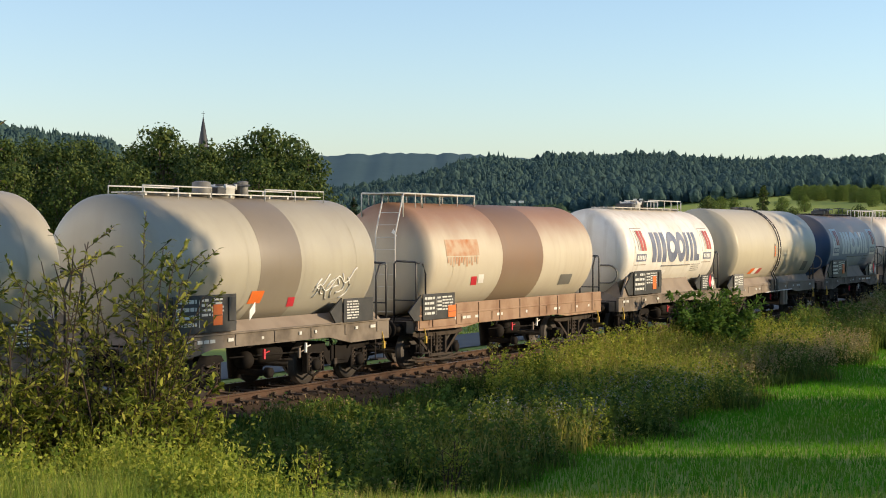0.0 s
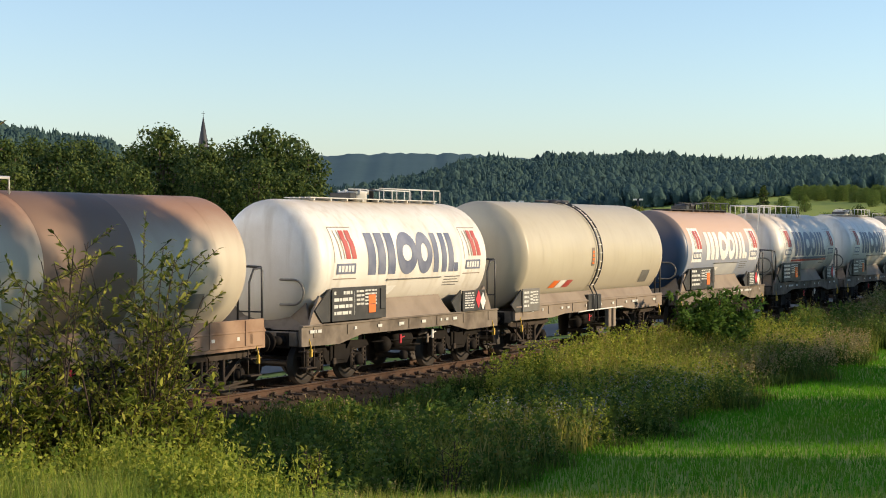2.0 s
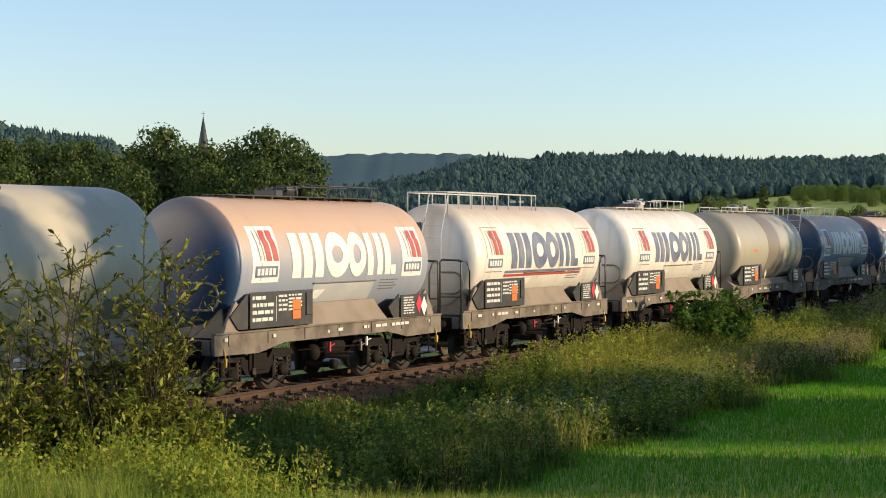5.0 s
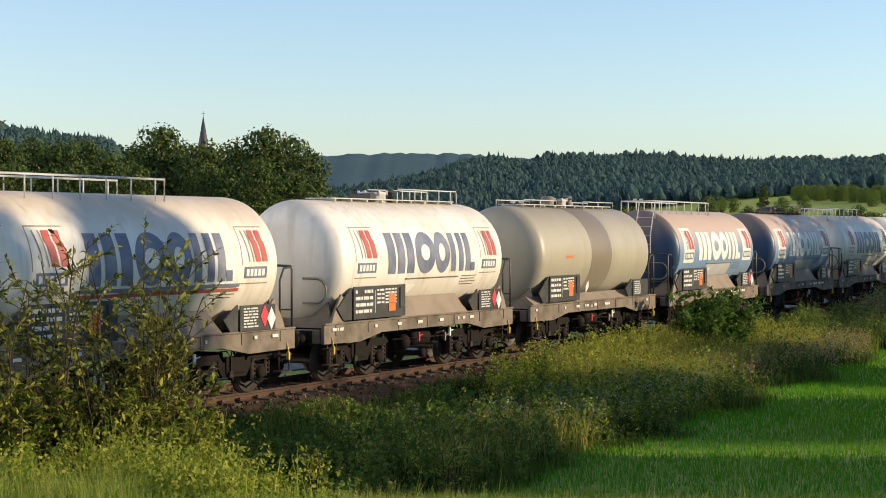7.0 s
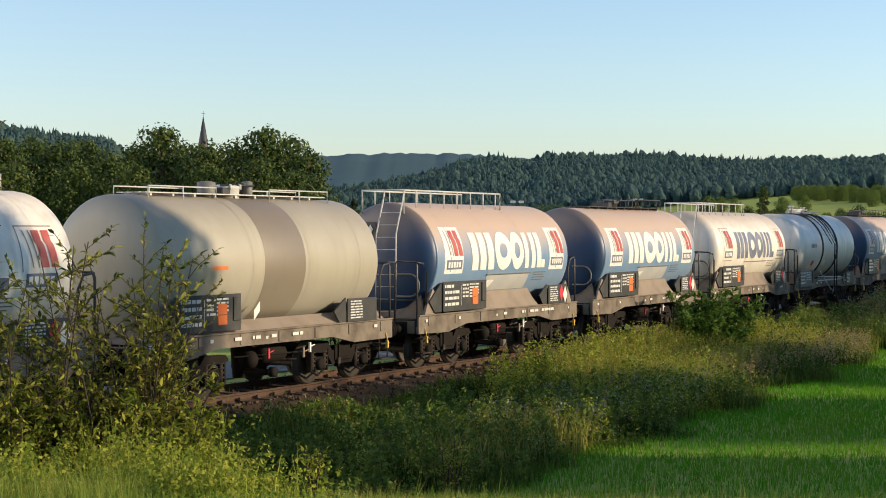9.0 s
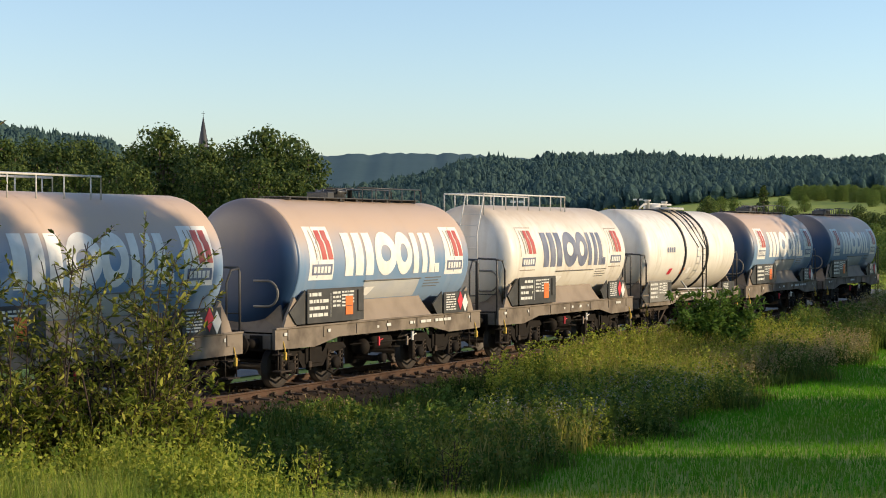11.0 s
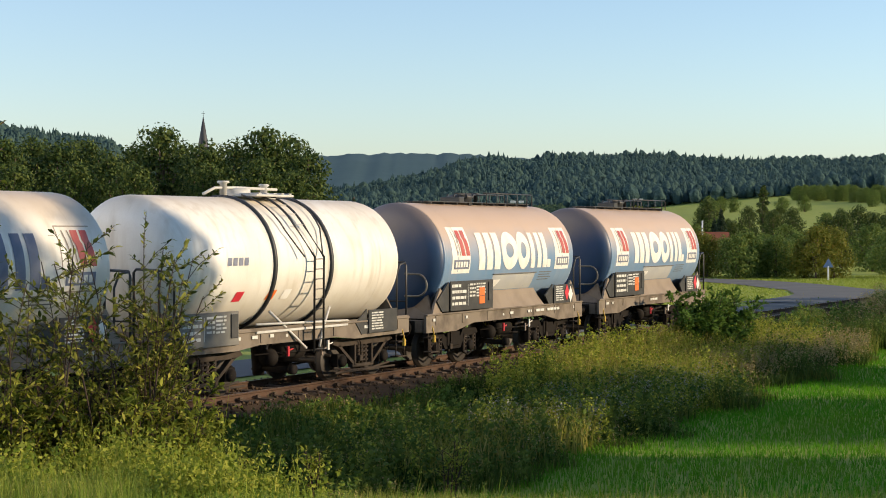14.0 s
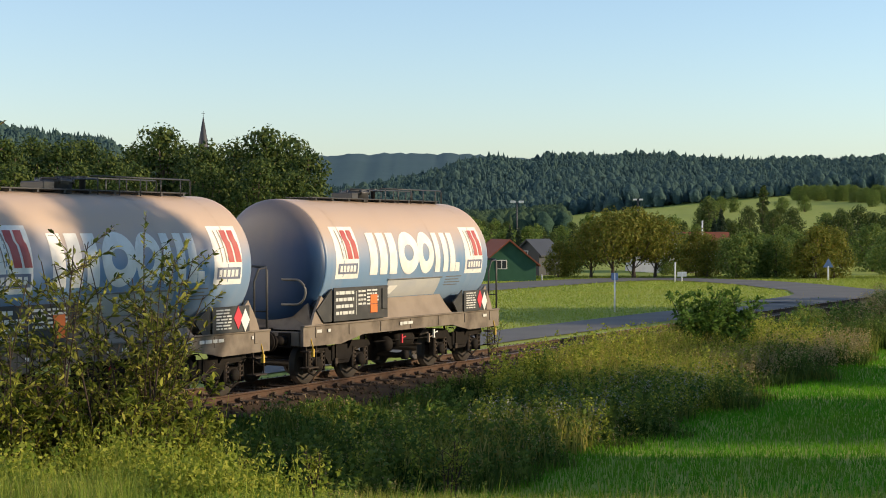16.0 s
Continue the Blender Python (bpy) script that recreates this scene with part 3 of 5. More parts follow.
def wagon_base(label, paint, h, hl, kind, pivot, frame_mat=None, band=None, end_paint=None, dish=.34, skirt=None, r=RT):
    w = thing("tank_wagon", label, "tank wagon", "wagons of the freight train")
    prof = tank_profile(h, dish, r)
    sh = Shape()
    if band:
        b0, b1, rb = band
        left = [p for p in prof if p[0] < b0]
        right = [p for p in prof if p[0] > b1]
        prof = left + [(b0 - .01, r), (b0, r - .01), (b0 + .01, rb), (b1 - .01, rb), (b1, r - .01), (b1 + .01, r)] + right
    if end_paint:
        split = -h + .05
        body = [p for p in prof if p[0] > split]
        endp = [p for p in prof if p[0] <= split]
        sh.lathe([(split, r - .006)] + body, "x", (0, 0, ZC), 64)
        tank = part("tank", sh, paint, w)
        part("tank_end", Shape().lathe(endp + [(split, r - .006)], "x", (0, 0, ZC), 64), end_paint, tank, "dished blue tank end with shade in its paint")
    else:
        tank = part("tank", sh.lathe(prof, "x", (0, 0, ZC), 64), paint, w)
    sh = Shape()
    n = 4
    for k in range(n):
        x = -h * .8 + k * 1.6 * h / (n - 1)
        sh.lathe([(x - .015, r + .004), (x + .015, r + .004)], "x", (0, 0, ZC), 64, False)
    part("weld_seam", sh, paint, tank)
    for x in (-pivot, pivot):
        add_bogie(w, x, kind)
    rng = random.Random(int(h * 100) + len(label))
    underframe(w, hl, kind == "plate", frame_mat or FRAME, skirt, rng)
    return w, tank, rng
TRAIN = []      # (wagon, place of its middle along the track at the reference time)


def brand_wagon(s, style, ladder, label):
    """Short brand-painted wagon; style: white, striped or blue."""
    h, hl = 3.85, 5.2
    blue = style in ("blue", "faded")
    paint = {"white": WHITE_DUSTY if ladder else WHITE, "striped": WHITE_DUSTY, "blue": BLUE, "faded": BLUEPALE}[style]
    w, tank, rng = wagon_base(label, paint, h, hl, "plate", 2.8, end_paint=END_BLUE_SHADE if blue else None)
    saddles(w, h, SADDLE)
    plates(w, -3.48, -1.18, 1.42, 2.18, 2.57, 3.81, rng, orange=True)
    end_fittings(w, hl, True, ladder)
    emblem(w, -3.40, -2.45, blue)
    emblem(w, 2.62, 3.54, blue)
    brand_blocks(w, SIGNWHITE if blue else LETTERBLUE, "bold white brand block" if blue else "bold blue brand block")
    lower_panel(w, PALEPATCH if blue else WHITE)
    if style == "striped":
        for a, m in ((-14.5, LETTERBLUE), (-18.5, SIGNRED)):
            part("stripe", patch(Shape(), -2.3, 2.6, a - 3, a, .005), m, w, "horizontal painted stripe")
    if ladder:
        ladder_and_rails(w, h, RAILGREY)
        sh = Shape()
        sh.box(-h - .36, -h - .34, .12, .42, 3.1, 3.7, .005)
        p = part("warning_plate", sh, BLACKPLATE, w, "dark warning plate on the tank end")
        part("warning_sign", diamond(Shape(), 0, 0, .13, 0), SIGNWHITE, p).matrix_basis = pose(-h - .372, .27, 3.5, 0, 0, -90)
    else:
        top_gear(w, -2.8, 3.1, -1.0, .2, RAILGREY if not blue else DARKRAIL)
    heating_loop(w, h)
    TRAIN.append((w, s))
    return w


def banded_wagon(s, label, graffiti):
    """Short grey-cream wagon with a bare middle band."""
    h, hl = 3.85, 5.2
    w, tank, rng = wagon_base(label, GREYCREAM, h, hl, "plate", 2.8)
    b = Shape()
    b.lathe([(-.62, RT + .003), (-.60, RT + .006), (.86, RT + .006), (.88, RT + .003)], "x", (0, 0, ZC), 64, False)
    part("bare_band", b, BANDGREY, tank, "bare brownish middle band")
    saddles(w, h, SADDLE, False)
    for sy in (-1, 1):
        sh = Shape()
        sh.surf(lambda u, v: (-4.3 + 8.6 * u, sy * (1.37 - .30 * v), 1.36 + .24 * v), 8, 4)
        part("skirt", sh, SADDLE, w, "low dusty skirt")
    plates(w, -3.48, -1.45, 1.42, 2.18, 2.57, 3.81, rng, orange=True, dia=(0, 0))
    end_fittings(w, hl, True, False)
    top_gear(w, -3.2, 3.2, -.6, .3, RAILGREY, False)
    for y, s0, s1 in ((-.45, -3.2, -1.0), (-.45, .9, 3.2), (.45, -3.2, -1.0), (.45, .9, 3.2)):
        sh = Shape()
        sh.tube([(s0, y, 4.1), (s0, y, 4.38), (s1, y, 4.38), (s1, y, 4.1)], .016)
        sh.tube([((s0 + s1) / 2, y, 4.1), ((s0 + s1) / 2, y, 4.38)], .014)
        part("railing", sh, RAILGREY, w, "low crown railing")
    sh = Shape()
    sh.lathe([(4.1, .2), (4.5, .2), (4.53, .1)], "z", (-.9, -.1, 0), 16)
    part("vent_pipe", Shape().lathe([(4.1, .12), (4.55, .12), (4.57, .05)], "z", (.55, -.1, 0), 12), GREYPLATE, w)
    part("vent_dome", sh, GREYPLATE, w, "small vent dome")
    sh = Shape()
    sh.prism([(-.95, 1.60), (-.75, 1.78), (-.75, 1.98), (-.95, 1.8)], -1.40, -1.39)
    part("hazard_diamond", sh, SIGNWHITE, w, "white hazard label")
    if graffiti:
        part("hazard_board", patch(Shape(), -.80, -.35, -34, -22, .01), ORANGE, tank, "orange hazard board")
        part("hazard_diamond", patch(Shape(), .62, .88, -40, -30, .012, .12), REDDIAMOND, tank, "red hazard label")
        sh = Shape()
        for k in range(6):
            x0 = 1.55 + k * .24
            pts = [on_tank(x0 + .10 * math.sin(j * 1.1 + k) + .02 * j, -32 + 3.2 * j + 3 * math.sin(j + k * 2), .012) for j in range(7)]
            sh.tube(pts, .018, 5)
        sh.tube([on_tank(1.5 + .1 * k, -26 + 1.0 * k + 5 * math.sin(k * .9), .012) for k in range(17)], .016, 5)
        part("graffiti", sh, SIGNWHITE, tank, "white sprayed scribble")
    else:
        part("maker_mark", patch(Shape(), -2.4, -1.9, -3, 0, .008), ORANGE, tank, "small orange mark")
    TRAIN.append((w, s))


def rusty_wagon(s):
    h, hl = 4.75, 6.1
    w, tank, rng = wagon_base("long rust-streaked cream tank wagon with brown middle band", RUSTY, h, hl, "diamond", 4.05, RUSTFRAME)
    b = Shape()
    b.lathe([(-1.12, RT + .003), (-1.10, RT + .006), (1.33, RT + .006), (1.35, RT + .003)], "x", (0, 0, ZC), 64, False)
    part("brown_band", b, RUSTBAND, tank, "rust-brown middle band")
    sh = Shape()
    sh.box(-hl + .65, hl - .65, -1.40, -1.34, 1.05, 1.62, .01)
    for k in range(9):
        x = -4.8 + k * 1.2
        sh.box(x - .03, x + .03, -1.425, -1.39, 1.08, 1.60, .005)
    part("side_panel", sh, RUSTFRAME, w, "rusty side panel of the frame")
    plates(w, -5.35, -3.75, 1.25, 1.9, 0, 0, rng, orange=False, right=False)
    o = part("hazard_board", Shape().box(-4.12, -3.72, -1.46, -1.442, 1.28, 1.58, .005), ORANGE, w, "orange hazard number board")
    part("board_writing", Shape().box(-4.10, -3.74, -1.464, -1.458, 1.42, 1.435, .001), BLACKPLATE, o)
    rust = plain("flaking_rust_patch", (0.48, 0.36, 0.26), (0.40, 0.14, 0.05), 0.8, scale=3.5, amount=1.0, bumps=.5)
    part("rust_patch", patch(Shape(), -4.2, -2.45, 3, 20, .006), rust, tank, "patch of flaking orange rust")
    sh = Shape()
    for k in range(12):
        patch(sh, -4.15 + k * .14, -4.05 + k * .14, -4 - (k * 7 % 5), 2, .007)
    part("rust_runs", sh, rust, tank, "orange rust runs")
    part("hazard_diamond", patch(Shape(), -2.75, -2.45, -29, -19, .01, .12), REDDIAMOND, tank, "red hazard label")
    part("hazard_diamond", patch(Shape(), -2.40, -2.10, -27, -17, .01, .12), SIGNWHITE, tank, "white hazard label")
    part("grey_patch", patch(Shape(), 2.7, 3.5, -36, -22, .008, .1), GREYPLATE, tank, "grey repaint patch")
    end_fittings(w, hl, True, True)
    ladder_and_rails(w, h, RAILGREY, -4.0, 4.42)
    sh = Shape()
    for y in (-.5, .5):
        sh.tube([(-5.1, y, 4.42), (-1.0, y, 4.42), (-1.0, y, 4.15)], .028, 8)
        for k in range(5):
            sh.tube([(-4.8 + k * .95, y, 4.42), (-4.8 + k * .95, y, 4.12)], .018)
    sh.box(-5.1, -1.0, -.5, .5, 4.40, 4.43, .008)
    part("walkway", sh, RAILGREY, w, "raised crown walkway")
    for k in range(3):
        m = SIGNWHITE if k < 2 else SIGNRED
        part("warning_sign", diamond(Shape(), 0, 0, .17, 0), m, w, "warning sign on the tank end").matrix_basis = pose(-h - .30, -.40, 3.35 - .34 * k, 0, 0, -90)
    TRAIN.append((w, s))


def long_cream_wagon(s):
    h, hl = 4.95, 5.95
    w, tank, rng = wagon_base("long plain cream tank wagon with side ladder", CREAM, h, hl, "diamond", 4.0, SADDLE, r=1.57)
    for sy in (-1, 1):
        sh = Shape()
        sh.surf(lambda u, v: ((-4.6 + 9.2 * u), sy * (1.37 - .16 * v), 1.40 + .26 * v), 8, 4)
        part("skirt", sh, SADDLE, w, "dusty skirt along the frame")
    plates(w, -5.0, -3.95, 1.22, 1.86, 0, 0, rng, orange=False, grey=True, right=False)
    for s0, m in ((-2.95, ORANGE), (-2.50, SIGNWHITE), (-2.05, SIGNRED)):
        part("hazard_diamond", patch(Shape(), s0, s0 + .4, -36, -27, .13, -.2), m, tank, "slanted hazard label")
    sh = Shape()
    for ds in (-.10, .16):
        sh.tube([(-.2 + ds, *on_tank(0, a, .18)[1:]) for a in range(84, -42, -6)] + [(-.2 + ds, -1.47, 1.5), (-.2 + ds, -1.47, .75)], .024, 6)
    part("ladder_stile", sh, DARKRAIL, w, "curved dark ladder stiles")
    for k in range(13):
        p, q = on_tank(-.3, 74 - k * 9, .18), on_tank(-.04, 74 - k * 9, .18)
        part("rung", Shape().tube([p, q], .012), SIGNWHITE, w)
    part("name_panel", patch(Shape(), -.68, -.46, -12, 8, .13), BANDGREY, tank, "narrow brown lettered panel")
    sh = Shape()
    for k in range(4):
        patch(sh, -.64, -.50, -10 + k * 4, -7.5 + k * 4, .134)
    part("board_writing", sh, ORANGE, tank)
    part("grey_patch", patch(Shape(), 3.4, 4.05, -36, -20, .128, .05), GREYPLATE, tank, "grey repaint patch")
    sh = Shape()
    sh.box(-.6, .35, -1.42, -.9, 1.05, 1.55, .02)
    part("equipment_box", sh, BLACKPLATE, w, "black box below the tank")
    sh = Shape()
    sh.box(.85, 1.05, -1.45, -1.30, .5, 1.1, .02)
    sh.box(1.2, 1.4, -1.45, -1.30, .5, 1.1, .02)
    part("step_bracket", sh, SADDLE, w)
    sh = Shape()
    sh.tube([(-1.4, -1.46, 1.06), (-.8, -1.46, 1.08), (1.9, -1.46, 1.1)], .02)
    part("side_rail", sh, SIGNWHITE, w)
    end_fittings(w, hl, True, False)
    sh = Shape()
    sh.lathe([(4.2, .28), (4.40, .28), (4.43, .2)], "z", (-.2, 0, 0), 18)
    sh.tube([(-1.3, 0, 4.38), (1.0, 0, 4.38)], .03)
    sh.box(.0, .5, -.25, .25, 4.28, 4.42, .02)
    part("manhole", sh, DARKRAIL, w, "low manhole with pipes")
    TRAIN.append((w, s))


def ribbed_wagon(s):
    h, hl = 4.05, 5.25
    w, tank, rng = wagon_base("off-white ribbed tank wagon with side ladder", WHITE, h, hl, "diamond", 3.0)
    for x in (-1.0, 1.15):
        part("rib", Shape().lathe([(x - .045, RT), (x - .045, RT + .05), (x + .045, RT + .05), (x + .045, RT)], "x", (0, 0, ZC), 64, False), DARKRAIL, tank, "dark stiffening rib")
    saddles(w, h, FRAME, False)
    plates(w, -4.15, -2.25, 1.12, 1.82, 2.75, 4.0, rng, orange=False, grey=True, dia=(0, 0))
    sh = Shape()
    for ds in (.0, .36):
        sh.tube([(-.2 + ds + .012 * k, *on_tank(0, 72 - 5 * k, .12)[1:]) for k in range(9)] + [(.25 + ds, -1.62, 2.9), (.25 + ds, -1.6, .8)], .026, 6)
    part("ladder_stile", sh, DARKRAIL, w, "bent dark ladder stiles")
    for k in range(10):
        part("rung", Shape().tube([(.25, -1.61, 2.85 - .22 * k), (.61, -1.61, 2.85 - .22 * k)], .012), DARKRAIL, w)
    for k in range(4):
        p = on_tank(-.16 + .04 * k, 66 - 11 * k, .12)
        part("rung", Shape().tube([p, (p[0] + .36, p[1], p[2])], .012), RAILGREY, w)
    sh = Shape()
    sh.tube([on_tank(-.75 + .04 * k, 76 - 8 * k, .10) for k in range(7)] + [(-.1, -1.6, 2.9)], .018)
    sh.tube([on_tank(.95 - .02 * k, 70 - 8 * k, .10) for k in range(6)] + [(.6, -1.6, 2.9)], .018)
    part("handrail", sh, DARKRAIL, w)
    sh = Shape()
    sh.box(-.7, .7, -.75, .1, 4.22, 4.27, .01)
    for k in range(5):
        sh.box(-.6 + .28 * k, -.5 + .28 * k, -.74, -.2, 4.275, 4.30, .004)
    part("platform", sh, RAILGREY, w, "small crown platform")
    sh = Shape()
    sh.lathe([(4.15, .3), (4.38, .3), (4.42, .2)], "z", (-.35, 0.05, 0), 20)
    sh.lathe([(4.15, .08), (4.5, .08), (4.52, .14), (4.56, .12)], "z", (-.9, 0, 0), 12)
    sh.lathe([(4.15, .08), (4.46, .08), (4.48, .12), (4.52, .10)], "z", (.45, -.1, 0), 12)
    sh.tube([(-1.6, 0, 4.26), (-1.2, 0, 4.40), (-.4, 0, 4.42), (.8, -.2, 4.40)], .035)
    part("valve_gear", sh, RAILGREY, w, "valves and pipes on the crown")
    sh = Shape()
    for k in range(4):
        patch(sh, -2.62 + .19 * k, -2.48 + .19 * k, 0, 6.5, .008, -.03)
    part("maker_mark", sh, LETTERBLUE, tank, "small dark maker mark in bars")
    for s0, m in ((-2.2, REDDIAMOND), (-1.05, ORANGE), (-.50, SIGNWHITE)):
        part("hazard_diamond", patch(Shape(), s0, s0 + .27, -31, -22, .01, -.08), m, tank, "slanted hazard label")
    sh = Shape()
    sh.box(-1.6, 1.9, -1.42, -1.37, 1.30, 1.36, .01)
    sh.tube([(-1.6, -1.4, 1.5), (1.9, -1.4, 1.42)], .03)
    sh.tube([(-1.0, -1.3, 1.75), (-.4, -1.4, 1.3), (.1, -1.5, .9)], .03)
    sh.tube([(1.3, -1.3, 1.75), (.9, -1.4, 1.3), (.6, -1.5, .9)], .03)
    part("side_rail", sh, RAILGREY, w)
    end_fittings(w, hl, True, True)
    TRAIN.append((w, s))


banded_wagon(-88.0, "grey-cream tank wagon with bare middle band", False)
banded_wagon(-77.52, "grey-cream banded tank wagon with white graffiti", True)
rusty_wagon(-66.05)
brand_wagon(-54.6, "white", False, "white tank wagon with bold blue brand blocks")
long_cream_wagon(-43.6)
brand_wagon(-32.2, "faded", False, "faded blue tank wagon with white brand blocks")
brand_wagon(-21.85, "striped", True, "white striped tank wagon with tall crown railing")
brand_wagon(-11.5, "white", False, "white tank wagon with bold blue brand blocks")
banded_wagon(-1.2, "grey-cream tank wagon with bare middle band", False)
brand_wagon(9.25, "blue", True, "dusty blue tank wagon with tall crown railing")
brand_wagon(19.6, "blue", False, "dusty blue tank wagon with white brand blocks")
brand_wagon(29.85, "white", True, "white tank wagon with tall crown railing")
ribbed_wagon(39.9)
brand_wagon(50.0, "blue", False, "dusty blue tank wagon with white brand blocks")
brand_wagon(60.45, "blue", False, "dusty blue last tank wagon of the train")

# how far the train still has to go at each time
ROLL = [(0, 67.894), (0.5, 63.485), (1, 59.049), (1.5, 54.968), (2, 50.541), (2.5, 46.329), (3, 41.948), (3.5, 37.868), (4, 33.528), (4.7, 27.604), (5.4, 21.703), (6, 16.664), (6.5, 12.35), (7, 8.33), (7.5, 4.037), (8, 0.058), (8.5, -4.235), (9, -8.269), (9.6, -13.182), (10.2, -18.09), (10.8, -22.978), (11.5, -28.719), (12, -32.615), (12.5, -36.808), (13, -40.699), (13.5, -44.838), (14, -48.645), (14.5, -52.779), (15, -56.541), (15.5, -60.665), (16, -64.437)]


def motions():
    for w, s in TRAIN:
        rows = []
        for t, d in ROLL:
            p = along(s + d, 0)
            rows.append((t, pose(p.x, p.y, 0, 0, 0, PSI)))
        walk(w, rows)
    times_, dist = [a for a, _ in ROLL], [b for _, b in ROLL]
    steps = [i * 16.0 / 240 for i in range(241)]
    spin = [(t, math.degrees((float(np.interp(t, times_, dist)) - dist[0]) / 0.46)) for t in steps]
    for wheel, x in WHEELS:
        walk(wheel, [(t, pose(x, 0, .46, 0, a % 360, 0)) for t, a in spin])
# ---- land ----
def smooth(a, b, x):
    t = np.clip((np.asarray(x, float) - a) / (b - a), 0, 1)
    return t * t * (3 - 2 * t)


def ground_z(x, y):
    """Height of the land."""
    x, y = np.asarray(x, float), np.asarray(y, float)
    s, lat = x * CP + (y - Y0) * SP, x * SP - (y - Y0) * CP
    z = np.full(x.shape, -0.36)
    z = np.where(np.abs(lat) < 2.6, -0.42, z)
    z = z - 0.62 * smooth(2.4, 5.0, lat)
    d = np.hypot(x, y)
    near = 1 - smooth(6.0, 27.0, d)
    z = z + 2.75 * near * smooth(3.0, 9.0, lat)
    z = z + 0.05 * np.sin(x * .7 + y * .23) * np.cos(y * .41 - x * .2) * smooth(5.0, 8.0, lat)
    # far side: fields rise to wooded hills; heights are set by the sight angle times the distance
    a = x / np.maximum(y, 60.0)
    edge = 3.46 + .70 * np.interp(a, [-.36, -.28, -.21, -.17, -.10, .03, .077, .222, .30], [60, 56.5, 45, 21, 4, 4, 9.6, 22.4, 27])
    crest = 3.46 + 1.3 * np.interp(a, [-.30, -.12, -.062, -.036, 0, .01, .036, .054, .063, .096, .15, .185, .22, .256, .30], [16, 16, 20, 26, 34, 39, 41.5, 39, 42.5, 42.5, 40.5, 38.5, 38.5, 39.5, 40.5])
    z = z + (edge + .36) * np.clip((y - 175) / 525, 0, 1) ** 1.3
    rise = smooth(690, 1320, y)
    z = z + (crest - edge) * (.55 * rise + .45 * np.clip((y - 690) / 630, 0, 1)) - .5 * crest * smooth(1400, 2500, y)
    z = z + (1.6 * np.sin(x * .021 + .6) * np.cos(y * .012) + 1.0 * np.sin(x * .047 + y * .02)) * smooth(560, 900, y)
    return z


GRASS = plain("meadow_ground", (0.24, 0.29, 0.055), (0.31, 0.32, 0.09), 0.95, scale=0.25, grain=6, amount=0.7, bumps=.4)
ASPHALT = plain("worn_asphalt", (0.13, 0.128, 0.122), (0.18, 0.175, 0.165), 0.85, scale=0.4, grain=25, amount=0.6)
BALLAST = plain("ballast_stone", (0.085, 0.055, 0.034), (0.04, 0.028, 0.019), 0.9, scale=2, grain=18, amount=0.8, bumps=.8)
RAIL = plain("rusty_rail", (0.095, 0.056, 0.038), (0.05, 0.032, 0.023), 0.75, scale=3, amount=0.8)
RAILTOP = plain("polished_railhead", (0.30, 0.22, 0.17), (0.2, 0.13, 0.09), 0.5, 0.5)
SLEEPER = plain("oiled_sleeper", (0.085, 0.06, 0.045), (0.14, 0.105, 0.08), 0.9, scale=3, amount=0.9)


def build_ground():
    xs = np.unique(np.concatenate([np.linspace(-40, 60, 110), np.linspace(-1500, -40, 50), np.linspace(60, 1900, 60)]))
    ys = np.unique(np.concatenate([np.linspace(-30, 130, 170), np.linspace(130, 900, 60), np.linspace(900, 4200, 50)]))
    X, Y = np.meshgrid(xs, ys)
    V = np.stack([X, Y, ground_z(X, Y)], -1).reshape(-1, 3)
    n, m = len(xs), len(ys)
    i, j = np.meshgrid(np.arange(n - 1), np.arange(m - 1))
    a = (j * n + i).ravel()
    F = np.stack([a, a + 1, a + n + 1, a + n], -1)
    tagged(new("ground", raw_mesh("ground", V, F, GRASS, True)), "rolling grass land around the railway", kind="structure")


build_ground()


def ribbon(name, pts, width, material, label, z_up=0.03):
    """A road laid on the land along a line of points."""
    sh = Shape()
    P = [Vector((x, y, 0)) for x, y in pts]
    fine = []
    for i in range(len(P) - 1):
        p0, p1, p2, p3 = P[max(i - 1, 0)], P[i], P[i + 1], P[min(i + 2, len(P) - 1)]
        for k in range(8):
            t = k / 8
            fine.append(.5 * ((2 * p1) + (p2 - p0) * t + (2 * p0 - 5 * p1 + 4 * p2 - p3) * t * t + (3 * p1 - p0 - 3 * p2 + p3) * t ** 3))
    fine.append(P[-1])
    vs, fs = [], []
    for i, p in enumerate(fine):
        d = (fine[min(i + 1, len(fine) - 1)] - fine[max(i - 1, 0)]).normalized()
        nrm = Vector((-d.y, d.x, 0))
        for k in range(5):
            q = p + nrm * width * (k / 4 - .5)
            vs.append((q.x, q.y, float(ground_z(q.x, q.y)) + z_up + .02 * math.sin(math.pi * k / 4)))
        if i:
            fs += [((i - 1) * 5 + k, (i - 1) * 5 + k + 1, i * 5 + k + 1, i * 5 + k) for k in range(4)]
    sh.add(vs, fs, True)
    return tagged(new(name, mesh_of(name, sh, material)), label, kind="structure")


def lane(s, lat):
    p = along(s, lat)
    return (p.x, p.y)


ROAD_NEAR = [lane(-60, -5.4), lane(-30, -5.4), lane(0, -5.4), lane(20, -5.4), lane(34, -5.2), (15.6, 78), (20.5, 86), (25.5, 94), (33, 101), (46, 108)]
ROAD_FAR = [(-40, 32), (-20, 67), (-6, 91.5), (0.8, 103.5), (6.2, 113.5), (11, 121.5), (16.5, 126.3), (21, 122.5), (23.8, 114), (25, 104), (27.5, 97.5), (34, 94.5), (46, 93), (80, 90)]
JUNCTION = [(18.6, 83), (21.8, 88.5), (24.2, 94.5), (25.2, 101)]
